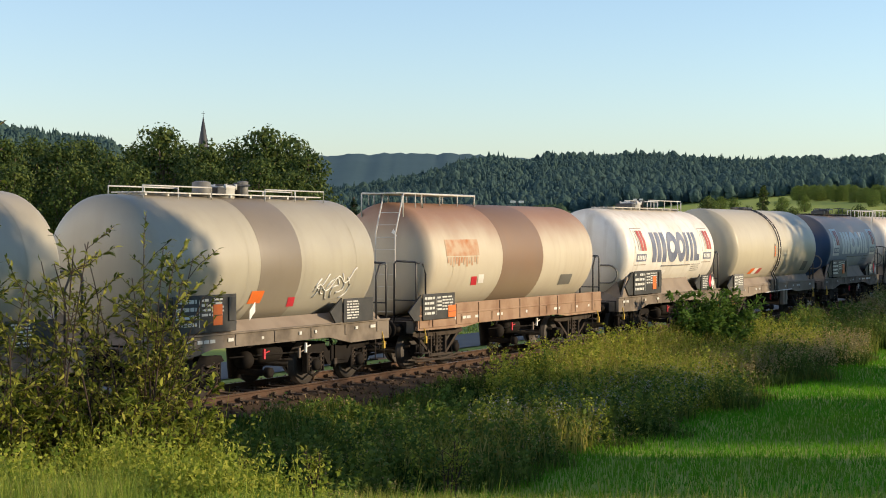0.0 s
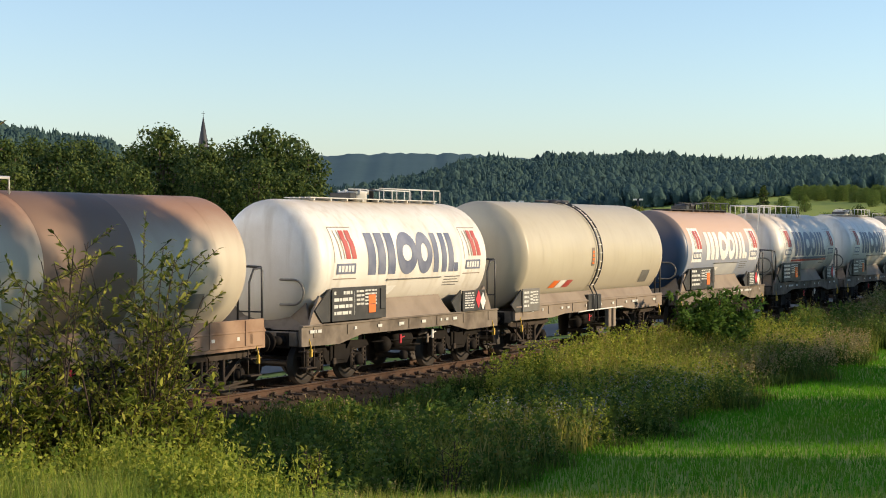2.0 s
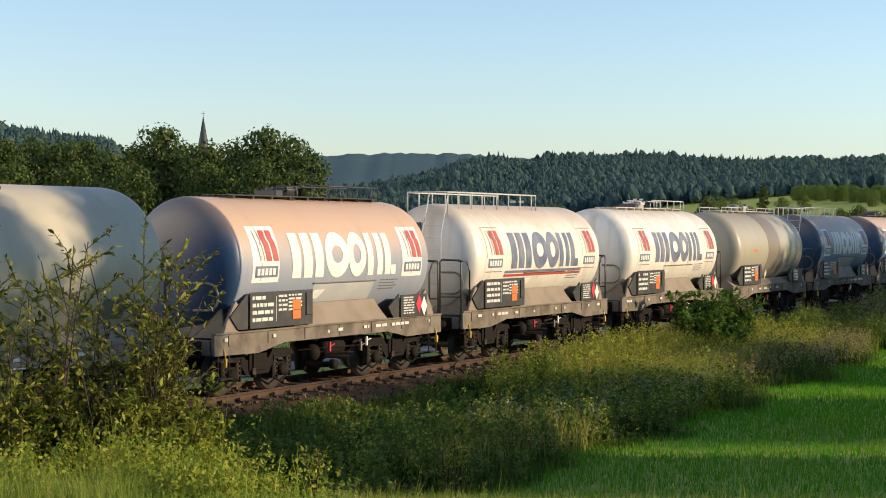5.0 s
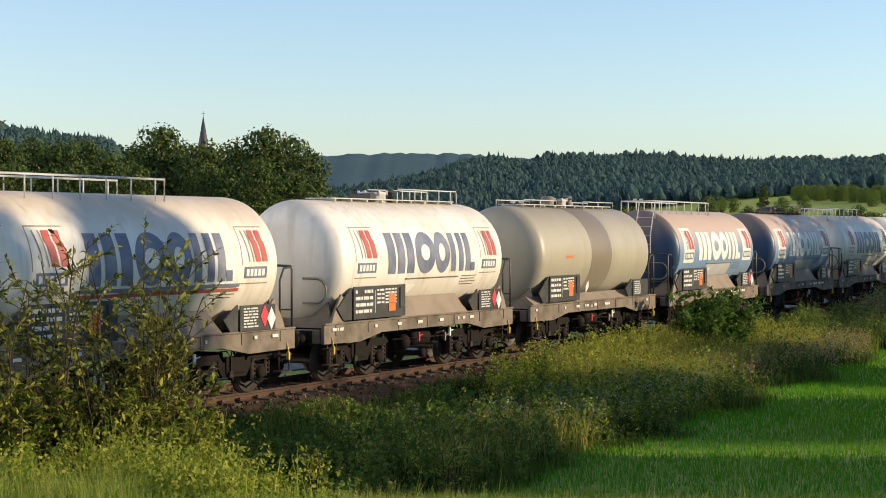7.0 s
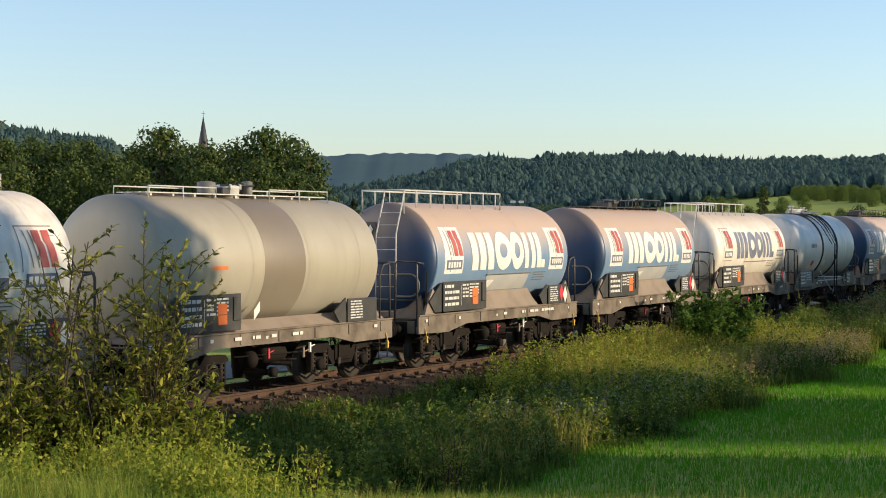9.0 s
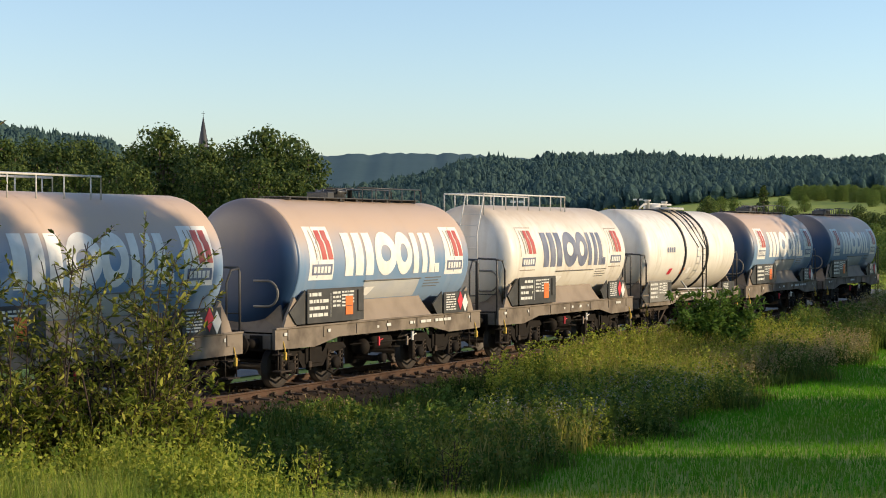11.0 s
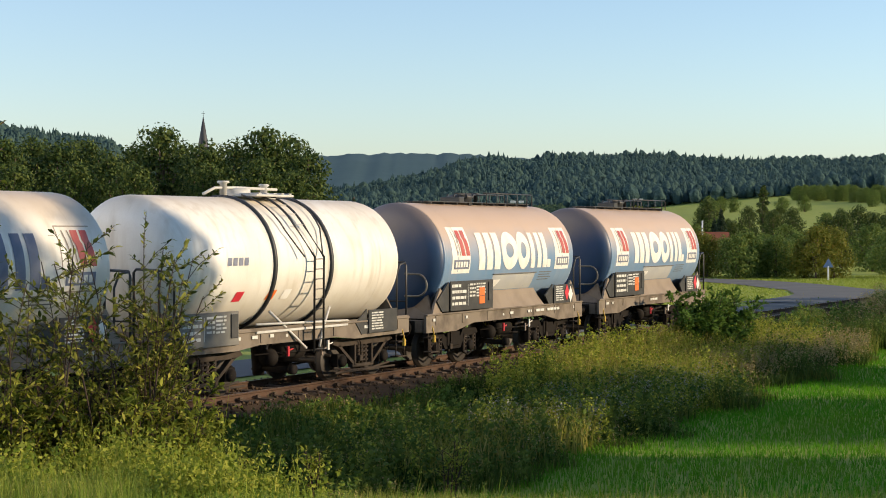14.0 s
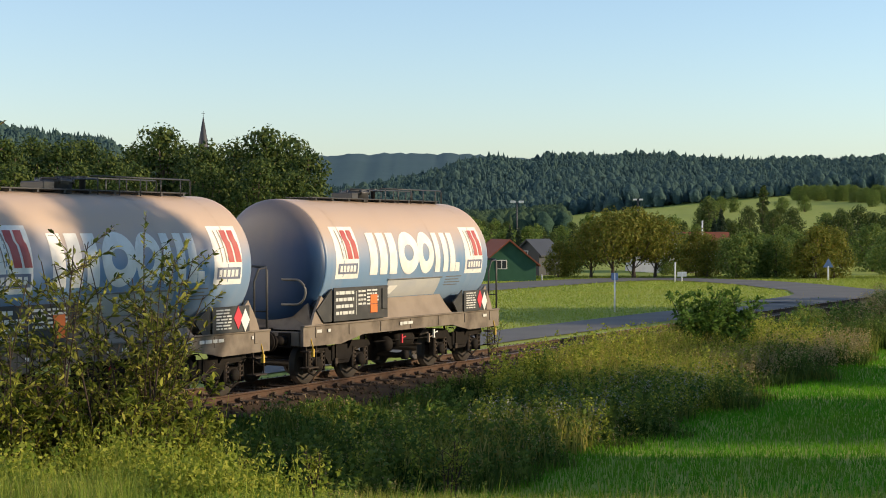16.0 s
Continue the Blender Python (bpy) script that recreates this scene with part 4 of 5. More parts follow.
ribbon("road", ROAD_NEAR, 3.3, ASPHALT, "narrow asphalt road beside the railway")
ribbon("road", ROAD_FAR, 6.0, ASPHALT, "asphalt country road behind the meadow", .045)
ribbon("road", JUNCTION, 6.5, ASPHALT, "worn asphalt where the two roads meet", .06)

# ---- track ----
def build_track():
    sh = Shape()
    prof = [(-2.7, -.46), (-1.75, -.17), (1.75, -.17), (2.7, -.46)]
    n = 400
    rng = np.random.default_rng(3)
    vs, fs = [], []
    for i in range(n + 1):
        s = -60 + i * .6
        for k in range(9):
            lat = -2.7 + k * 5.4 / 8
            z = np.interp(lat, [p[0] for p in prof], [p[1] for p in prof]) + rng.uniform(-.025, .025)
            vs.append(along(s, lat, z))
        if i:
            fs += [((i - 1) * 9 + k, (i - 1) * 9 + k + 1, i * 9 + k + 1, i * 9 + k) for k in range(8)]
    sh.add(vs, fs)
    bed = tagged(new("track_bed", mesh_of("track_bed", sh, BALLAST)), "brown stone ballast bed of the railway", kind="structure")
    # loose stones
    N = 9000
    s = rng.uniform(-22, 45, N)
    lat = rng.uniform(-2.6, 2.6, N)
    r = rng.uniform(.02, .05, N)
    z = np.interp(lat, [p[0] for p in prof], [p[1] for p in prof]) + r * .4
    base = np.array([(1, 0, 0), (-1, 0, 0), (0, 1, 0), (0, -1, 0), (0, 0, 1), (0, 0, -1)], float)
    f = np.array([(0, 2, 4), (2, 1, 4), (1, 3, 4), (3, 0, 4), (2, 0, 5), (1, 2, 5), (3, 1, 5), (0, 3, 5)])
    c = np.stack([s * CP + lat * SP, Y0 + s * SP - lat * CP, z], -1)
    V = c[:, None, :] + base[None] * (r[:, None, None] * rng.uniform(.6, 1.3, (N, 6, 1)))
    F = (f[None] + 6 * np.arange(N)[:, None, None]).reshape(-1, 3)
    tagged(new("ballast_stones", raw_mesh("ballast_stones", V.reshape(-1, 3), F, BALLAST)), "loose brown ballast stones", "gravel", kind="stuff")
    for lat in (-.755, .755):
        sh = Shape()
        o = [(-.0625, -.172), (-.0625, -.155), (-.012, -.13), (-.012, -.045), (-.036, -.03), (-.036, -.004), (-.028, 0), (.028, 0), (.036, -.004), (.036, -.03), (.012, -.045), (.012, -.13), (.0625, -.155), (.0625, -.172)]
        a, b = -70, 190
        vs = [along(a, lat + q, z) for q, z in o] + [along(b, lat + q, z) for q, z in o]
        k = len(o)
        sh.add(vs, [(i, (i + 1) % k, (i + 1) % k + k, i + k) for i in range(k)])
        tagged(new("rail", mesh_of("rail", sh, RAIL)), "rusty steel running rail", kind="structure")
        sh = Shape()
        vs = [along(x, lat + q, z) for x in (a, b) for q, z in ((-.026, .001), (-.02, .003), (.02, .003), (.026, .001))]
        sh.add(vs, [(i, i + 1, i + 5, i + 4) for i in range(3)])
        tagged(new("railhead", mesh_of("railhead", sh, RAILTOP)), "polished running surface of the rail", kind="structure")
    sl = Shape()
    sl.box(-.12, .12, -1.25, 1.25, -.27, -.135, .015)
    for q in (-.755, .755):
        sl.box(-.10, .10, q - .16, q + .16, -.14, -.118, .006)
        for e in (-1, 1):
            sl.box(-.06, .06, q + e * .10 - .025, q + e * .10 + .025, -.12, -.07, .01)
    me = mesh_of("sleeper", sl, SLEEPER)
    for i in range(160):
        s = -30 + i * .62
        p = along(s, 0)
        ob = new("sleeper", me)
        ob.parent = bed
        ob.matrix_basis = pose(p.x, p.y, 0, 0, 0, PSI + random.uniform(-.5, .5))


build_track()
# ---- trees ----
LEAF_DARK = leaf_mat("broadleaf_foliage", [(0.030, 0.056, 0.018), (0.058, 0.092, 0.024), (0.120, 0.145, 0.036)], trans=.25)
LEAF_YELLOW = leaf_mat("yellowing_foliage", [(0.10, 0.13, 0.020), (0.16, 0.17, 0.028), (0.22, 0.19, 0.035)])
LEAF_MID = leaf_mat("hedge_foliage", [(0.075, 0.13, 0.03), (0.13, 0.19, 0.045), (0.20, 0.24, 0.055)])
NEEDLE = leaf_mat("conifer_foliage", [(0.016, 0.032, 0.018), (0.026, 0.045, 0.024), (0.035, 0.055, 0.026)], trans=.15)
BARK = plain("tree_bark", (0.11, 0.085, 0.065), (0.06, 0.045, 0.035), 0.9, scale=5, bumps=.6)


def leaf_cards(centres, normals, size, rng, bend=.3):
    """Leaf pairs: four-cornered leaves with a fold, one island each."""
    n = len(centres)
    up = rng.normal(size=(n, 3))
    u = np.cross(normals, up)
    u /= np.linalg.norm(u, axis=1, keepdims=True) + 1e-9
    w = np.cross(normals, u)
    s = np.broadcast_to(size, (n,))[:, None]
    a = centres - u * s * .5
    b = centres + w * s * .32 - normals * s * bend * .3
    c = centres + u * s * .5
    d = centres - w * s * .32 - normals * s * bend * .3
    V = np.stack([a, b, c, d], 1).reshape(-1, 3)
    i = np.arange(n)[:, None] * 4
    return V, np.concatenate([i + np.array([[0, 1, 2]]), i + np.array([[0, 2, 3]])], 1).reshape(-1, 3)


def tree_meshes(seed, height, radius, trunk=.22, leaves=5200, leaf=.34, low=.28, material=None, lobes=16):
    rng = np.random.default_rng(seed)
    sh = Shape()
    top = height * .8
    spine = [(rng.normal(0, .03 * height) * t, rng.normal(0, .03 * height) * t, top * t) for t in np.linspace(0, 1, 7)]
    n = 8
    rings = []
    for k, p in enumerate(spine):
        r = trunk * (1.35 if k == 0 else 1) * (1 - .8 * k / 6)
        rings += [(p[0] + r * math.cos(2 * math.pi * j / n), p[1] + r * math.sin(2 * math.pi * j / n), p[2]) for j in range(n)]
    sh.add(rings, [(k * n + j, k * n + (j + 1) % n, (k + 1) * n + (j + 1) % n, (k + 1) * n + j) for k in range(6) for j in range(n)], True)
    cen = []
    for k in range(lobes):
        t = (k + .5) / lobes
        zz = height * (low + (.93 - low) * t)
        prof = math.sin(math.pi * min(1, (t * .86 + .14))) ** .6
        a = k * 2.4 + rng.uniform(-.5, .5)
        rr = radius * prof * rng.uniform(.35, .75)
        c = np.array([rr * math.cos(a), rr * math.sin(a), zz])
        cen.append((c, radius * rng.uniform(.34, .56) * (.6 + .5 * prof)))
        k0 = min(5, int(zz / height * 5))
        p0 = Vector(spine[max(0, k0 - 1)])
        mid = (p0 + Vector(c)) / 2 + Vector((0, 0, -.04 * height))
        sh.tube([p0, mid, Vector(c)], trunk * .22, 5)
    P, N = [], []
    per = leaves // lobes
    for c, r in cen:
        d = rng.normal(size=(per, 3))
        d /= np.linalg.norm(d, axis=1, keepdims=True)
        rad = r * (1 - .55 * rng.random(per) ** 2.2) * (1 + .25 * np.sin(d[:, 0] * 5 + c[2]) * np.cos(d[:, 1] * 6 + c[0]))
        p = c + d * rad[:, None] * np.array([1, 1, .85])
        P.append(p)
        N.append(d + rng.normal(0, .55, (per, 3)) + np.array([0, 0, .25]))
    P, N = np.concatenate(P), np.concatenate(N)
    N /= np.linalg.norm(N, axis=1, keepdims=True)
    V, F = leaf_cards(P, N, leaf * rng.uniform(.6, 1.35, len(P)), rng)
    return mesh_of("trunk", sh, BARK), raw_mesh("crown", V, F, material or LEAF_DARK)


def conifer_meshes(seed, height, radius):
    rng = np.random.default_rng(seed)
    sh = Shape()
    sh.tube([(0, 0, 0), (0, 0, height * .5), (0, 0, height)], .12, 7)
    P, N = [], []
    for k in range(26):
        t = k / 26
        z = height * (.1 + .9 * t)
        r = radius * (1 - t) ** .85 + .1
        m = int(20 + 90 * (1 - t))
        a = rng.uniform(0, 2 * math.pi, m)
        q = r * rng.uniform(.25, 1.1, m)
        P.append(np.stack([q * np.cos(a), q * np.sin(a), z - .3 * q + rng.normal(0, .1, m)], -1))
        N.append(np.stack([.5 * np.cos(a), .5 * np.sin(a), np.ones(m)], -1) + rng.normal(0, .3, (m, 3)))
    P, N = np.concatenate(P), np.concatenate(N)
    N /= np.linalg.norm(N, axis=1, keepdims=True)
    V, F = leaf_cards(P, N, .55 * rng.uniform(.6, 1.2, len(P)), rng)
    return mesh_of("trunk", sh, BARK), raw_mesh("crown", V, F, NEEDLE)


def plant(meshes, name, x, y, scale, label, group, turn=0.0, tall=1.0):
    t = thing(name, label, "tree" if "shrub" not in name else "shrub", group)
    part("trunk", meshes[0], None, t, "brown bark trunk and limbs")
    part("crown", meshes[1], None, t)
    t.matrix_basis = pose(x, y, float(ground_z(x, y)) - .05, 0, 0, turn) @ Matrix.Diagonal((scale, scale, scale * tall, 1))
    return t


OAKS = [tree_meshes(k, 15, 4.6, .35, 4800, .48, .16, LEAF_DARK, 22) for k in (1, 2, 3)]
ROUND = [tree_meshes(k, 6, 3.0, .16, 6200, .24, .36, LEAF_YELLOW, 18) for k in (11, 12)]
YOUNG = [tree_meshes(k, 5, 2.1, .10, 4200, .22, .10, LEAF_YELLOW, 14) for k in (14, 15)]
POPLAR = tree_meshes(17, 12, 1.7, .2, 4200, .36, .06, LEAF_DARK, 22)
HEDGE = [tree_meshes(k, 5, 2.2, .12, 3000, .28, .08, LEAF_MID, 16) for k in (21, 22, 23)]
SPRUCE = [conifer_meshes(k, 9, 2.0) for k in (31, 32)]


def at(px, depth):
    """x of the sight line that leaves the camera px pixels right of the middle, at that depth."""
    return px / 2812 * depth


rt = random.Random(5)
# old trees round the church
for px, top, d in ((-830, 16.0, 205), (-775, 14.4, 188), (-722, 14.8, 200), (-672, 14.2, 190), (-628, 14.5, 196), (-590, 12.6, 182), (-545, 14.2, 200), (-496, 16.3, 192), (-452, 14.8, 205),
                   (-415, 14.0, 186), (-372, 14.8, 200), (-318, 16.2, 190), (-272, 15.4, 196), (-240, 13.2, 188), (-545, 11, 172), (-655, 11, 172), (-760, 11, 170), (-420, 11.0, 174), (-330, 11.5, 172), (-268, 10.5, 176)):
    sc = (top + .5) / 15.2
    plant(OAKS[rt.randrange(3)], "broadleaf_tree", at(px, d), d, sc, "tall dark green broadleaf tree beside the church", "old trees round the church", rt.uniform(0, 360))
# avenue and garden trees behind the road
for px, d, h, k in ((262, 131, 4.6, 0), (300, 129, 5.5, 1), (338, 130, 5.7, 0), (376, 131, 5.2, 1)):
    plant(ROUND[k], "avenue_tree", at(px, d), d, h / 6.1, "round yellowing avenue tree beside the road", "avenue trees", rt.uniform(0, 360))
for px, d, h, k in ((204, 131, 3.0, 0), (222, 134, 2.4, 1), (448, 133, 4.0, 0), (468, 131, 3.6, 1), (660, 128, 4.4, 0), (692, 129, 4.2, 1), (640, 129, 3.2, 1)):
    plant(YOUNG[k], "young_tree", at(px, d), d, h / 5.0, "yellow-green young tree beside the road", "young trees", rt.uniform(0, 360))
for px, d, h, k in ((236, 152, 2.8, 2), (395, 138, 1.5, 1), (412, 139, 1.4, 0), (430, 145, 3.6, 2), (520, 128, 3.5, 2), (540, 130, 4.0, 0), (556, 131, 3.4, 1), (590, 131, 3.6, 1), (606, 133, 3.2, 2),
                    (500, 150, 3.4, 0), (570, 160, 3.6, 1), (625, 150, 3.8, 2), (760, 150, 4.6, 1), (786, 140, 4.0, 2), (810, 130, 4.0, 0), (150, 170, 4.4, 1), (110, 160, 4.2, 2), (60, 165, 4.6, 0),
                    (-170, 170, 5.0, 1), (-140, 150, 4.0, 2), (-200, 160, 6.0, 0), (10, 158, 4.2, 1), (-60, 170, 5.0, 2), (-100, 175, 4.6, 0)):
    plant(HEDGE[k], "garden_shrub", at(px, d), d, h / 5.0, "leafy green garden shrub beyond the road", "garden shrubs", rt.uniform(0, 360))
for px, d, h in ((705, 165, 6.0), (735, 172, 6.8), (680, 180, 5.6), (762, 178, 6.2), (798, 170, 6.6), (360, 200, 5.4), (385, 215, 5.6), (510, 205, 5.0), (470, 290, 8.0), (585, 240, 6.0), (540, 250, 6.6), (620, 235, 6.4)):
    plant(OAKS[rt.randrange(3)], "broadleaf_tree", at(px, d), d, h / 15.2, "rounded green tree among the village gardens", "village trees", rt.uniform(0, 360))
for px, d, h, k in ((288, 215, 6.6, 0), (492, 200, 6.4, 1), (118, 150, 4.4, 0), (134, 152, 4.2, 1), (480, 205, 5.2, 0), (-158, 170, 7.5, 0), (300, 219, 5.4, 1)):
    plant(SPRUCE[k], "spruce", at(px, d), d, h / 9.0, "dark pointed spruce among the gardens", "spruces", rt.uniform(0, 360))
plant(POPLAR, "poplar", at(567, 320), 320, .86, "slim upright poplar below the field", "village trees")
# belts of trees between the fields
for i in range(80):
    px = -220 + i * 13.0 + rt.uniform(-10, 10)
    d = 205 + rt.uniform(0, 110)
    tall = rt.uniform(3.0, 4.8) * d / 240
    plant(*((OAKS[i % 3], "broadleaf_tree", at(px, d), d, tall / 15.2) if i % 3 else (HEDGE[i % 2], "broadleaf_tree", at(px, d), d, tall / 5.0)), "green tree in a belt between the fields", "trees between the fields", rt.uniform(0, 360))
for i in range(40):
    px = 622 + i * 5 + rt.uniform(-5, 5)
    d = 640 - i * 3 + rt.uniform(-18, 18)
    plant(HEDGE[i % 3], "broadleaf_tree", at(px, d), d, rt.uniform(4.4, 6.2) / 5.0, "green tree in a belt between the fields", "trees between the fields", rt.uniform(0, 360))
for px, d, h in ((470, 520, 6), (492, 530, 5.5), (515, 525, 5), (600, 470, 5), (640, 480, 5), (760, 500, 5.5), (790, 510, 6)):
    plant(HEDGE[rt.randrange(3)], "broadleaf_tree", at(px, d), d, h / 5.0, "rounded tree at the foot of the field", "trees between the fields", rt.uniform(0, 360))

# trees that stand to the side and shade the meadow and the line
for spot_x, spot_y, away, h, w in ((-6.0, 26.9, 30.8, 16.8, 0.32), (-5.1, 30.1, 30.8, 16.4, 0.5), (-5.1, 30.1, 35.9, 18.0, 0.5), (-5.4, 29.6, 33.9, 16.4, 0.55), (-1.9, 35.6, 45.3, 15.2, 0.75), (-1.3, 36.7, 43.6, 15.0, 0.75), (-0.1, 38.8, 42.8, 14.4, 0.8), (1.2, 41.1, 42.5, 13.2, 0.7), (4.9, 47.6, 38.4, 9.8, 0.9), (6.4, 50.2, 37.3, 9.4, 0.9), (7.9, 52.7, 35.7, 9.0, 1.0), (9.5, 55.6, 34.5, 8.6, 1.0), (10.2, 46.6, 32.0, 12.6, 0.8), (12.6, 47.8, 32.0, 12.8, 0.8), (15.2, 49.4, 31.0, 12.6, 0.8), (14.4, 64.1, 34.6, 14.5, 1.0), (16.4, 67.7, 32.4, 16.5, 1.15), (18.6, 71.4, 30.6, 16, 1.15), (20.7, 75.2, 28.8, 15.5, 1.15), (22.8, 78.8, 26.5, 12.5, 1), (25.0, 82.8, 24.0, 12, 1), (27.4, 86.9, 22.0, 11.5, 1)):
    x, y = spot_x + away * math.cos(radians(SUN_AZ)), spot_y + away * math.sin(radians(SUN_AZ))
    m = OAKS[rt.randrange(3)]
    t = plant(m, "broadleaf_tree", x, y, h / 15.2, "broadleaf tree at the edge of the meadow", "trees along the meadow", rt.uniform(0, 360))
    t.matrix_basis = t.matrix_basis @ Matrix.Diagonal((w, w, 1, 1))


# ---- woods on the hills ----
def woods(name, seed, pts, heights, label, material, pointed=.5):
    """A wood of many lumpy crowns, pointed or rounded, one island each."""
    rng = np.random.default_rng(seed)
    n = len(pts)
    sides = 6
    cone = (rng.random(n) < pointed)[:, None]
    level = np.array([.06, .28, .52, .74, .90])
    wide = np.where(cone, np.array([.24, .21, .15, .09, .04]), np.array([.22, .33, .34, .26, .12]))
    h = heights[:, None]
    a = rng.uniform(0, 6.28, (n, 1, 1)) + np.arange(sides) * 2 * math.pi / sides + rng.uniform(-.25, .25, (n, 5, sides))
    r = (h * wide)[:, :, None] * rng.uniform(.68, 1.3, (n, 5, sides))
    z = h[:, :, None] * (level[None, :, None] + rng.uniform(-.055, .055, (n, 5, sides)))
    gz = ground_z(pts[:, 0], pts[:, 1])
    rim = np.stack([pts[:, 0, None, None] + r * np.cos(a), pts[:, 1, None, None] + r * np.sin(a), gz[:, None, None] + z], -1).reshape(n, 5 * sides, 3)
    tip = np.stack([pts[:, 0] + rng.normal(0, .03, n) * heights, pts[:, 1], gz + heights * np.where(cone[:, 0], 1.06, .97)], -1)[:, None]
    V = np.concatenate([rim, tip], 1)
    f = []
    for k in range(4):
        for j in range(sides):
            p, q = k * sides + j, k * sides + (j + 1) % sides
            f += [(p, q, q + sides), (p, q + sides, p + sides)]
    f += [(4 * sides + j, 4 * sides + (j + 1) % sides, 5 * sides) for j in range(sides)]
    F = np.arange(n)[:, None, None] * (5 * sides + 1) + np.array(f)[None]
    tagged(new(name, raw_mesh(name, V.reshape(-1, 3), F.reshape(-1, 3), material, True)), label, "woods", kind="stuff")


# Both foliage colours have the blue haze of distance mixed in.
HAZY_WOODS = leaf_mat("haze_tinted_slope_foliage", [(0.046, 0.086, 0.090), (0.056, 0.100, 0.098), (0.074, 0.120, 0.098)], trans=.1, patch=(0.066, 0.110, 0.100), patch_scale=.012, mottle=.55, gloss=0.0)
HAZY_VALLEY = leaf_mat("haze_tinted_valley_foliage", [(0.032, 0.064, 0.054), (0.048, 0.086, 0.060), (0.072, 0.108, 0.062)], trans=.1, patch=(0.065, 0.098, 0.05), patch_scale=.03, mottle=.7, gloss=0.0)
rw = np.random.default_rng(8)
n = 17000
dd = 705 + 640 * rw.random(n) ** .9
xx = rw.uniform(-.10, .30, n) * dd
P = np.stack([xx, dd + 14 * np.sin(xx * .03)], -1)
tall = rw.uniform(5.0, 9.0, n) * (1 + .3 * (rw.random(n) < .12)) * (1 + .15 * np.sin(xx * .05) * np.cos(dd * .03))
woods("wooded_hill", 1, P, tall, "dark mixed woods on the hill with haze in their colour", HAZY_WOODS, .58)
n = 1700
dd = rw.uniform(560, 740, n)
xx = rw.uniform(-.34, -.16, n) * dd
woods("wooded_slope", 2, np.stack([xx, dd], -1), rw.uniform(6.5, 10.5, n), "dark woods on the slope behind the church with haze in their colour", HAZY_WOODS, .6)
n = 3200
dd = rw.uniform(330, 720, n)
xx = rw.uniform(-.16, .075, n) * dd
woods("valley_woods", 3, np.stack([xx, dd], -1), rw.uniform(4.2, 7.0, n), "green woods in the valley with a slight haze tint", HAZY_VALLEY, .15)


def far_ridge():
    xs = np.linspace(-1300, 900, 221)
    rng = np.random.default_rng(4)
    top = np.interp(xs, [-1300, -400, -250, -100, 60, 300, 900], [128, 134, 144, 149, 147, 124, 94]) + rng.uniform(-1, 4.0, 221)
    V, F = [], []
    for k, (y, f) in enumerate(((2500, 0.2), (2700, .55), (2900, .85), (3000, 1.0), (3200, .6))):
        V.append(np.stack([xs, np.full(221, y), top * f], -1))
        if k:
            i = np.arange(220)
            F.append(np.stack([(k - 1) * 221 + i, (k - 1) * 221 + i + 1, k * 221 + i + 1, k * 221 + i], -1))
    tagged(new("backdrop", raw_mesh("backdrop", np.concatenate(V), np.concatenate(F), HAZY_RIDGE)), "distant wooded ridge on the horizon with haze in its colour", kind="structure")


# Bluish base colour stands in for the haze over the far ridge.
HAZY_RIDGE = plain("haze_tinted_ridge", (0.065, 0.112, 0.125), (0.050, 0.090, 0.105), 0.9, scale=.01, grain=.08, amount=.6)
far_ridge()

# ---- buildings and posts ----
GREENWALL = plain("green_board_wall", (0.035, 0.10, 0.06), (0.025, 0.07, 0.045), 0.7, scale=1.5)
REDROOF = plain("red_tile_roof", (0.22, 0.075, 0.045), (0.14, 0.06, 0.04), 0.8, scale=2)
WHITEWALL = plain("white_plaster", (0.62, 0.60, 0.56), (0.45, 0.43, 0.40), 0.8, scale=1)
SLATE = plain("dark_slate", (0.032, 0.034, 0.04), (0.022, 0.024, 0.028), 0.6, scale=2)
GLASSY = plain("dark_window_glass", (0.03, 0.035, 0.04), None, 0.1)
POST = plain("white_post_paint", (0.60, 0.62, 0.64), (0.4, 0.4, 0.4), 0.5)
SIGNBLUE = plain("sign_blue", (0.10, 0.18, 0.34), None, 0.5)


def house(name, label, x, y, turn, wide, deep, eave, ridge, wall, roof, category="house"):
    t = thing(name, label, category, "", pose(x, y, float(ground_z(x, y)), 0, 0, turn))
    sh = Shape()
    w, d = wide / 2, deep / 2
    sh.prism([(-w, -.3), (-w, eave), (0, ridge), (w, eave), (w, -.3)], -d, d)
    part("wall", sh, wall, t)
    for e in (-1, 1):
        sh = Shape()
        k = (ridge - eave) / w
        vs = [(0, ridge + .03), (e * (w + .3), eave - .3 * k + .03), (e * (w + .3), eave - .3 * k + .15), (0, ridge + .16)]
        sh.prism(vs, -d - .3, d + .3)
        part("roof", sh, roof, t, "pitched roof slope")
    for xw in ((-w * .45, w * .45) if wide > 5 else (-w * .3,)):
        zw = eave * .95 if wide < 5 else eave * .55
        win = part("window", Shape().box(xw - .42, xw + .42, -d - .05, -d + .02, zw - .35, zw + .35, .02), WHITEWALL if wall is not WHITEWALL else SLATE, t)
        for q in (-.2, .2):
            part("pane", Shape().box(xw + q - .16, xw + q + .16, -d - .06, -d - .03, zw - .29, zw + .29, .01), GLASSY, win)
    return t


house("barn", "green boarded barn with red roof", at(104, 122), 125, 8, 4.1, 8.0, 1.35, 3.05, GREENWALL, REDROOF, "barn")
house("house", "white house with red roof among trees", at(440, 185), 185, 84, 6.0, 8, 1.6, 3.5, WHITEWALL, REDROOF)
house("house", "white house with red roof among trees", at(395, 148), 150, 15, 4.5, 8, 2.0, 3.6, WHITEWALL, SLATE)
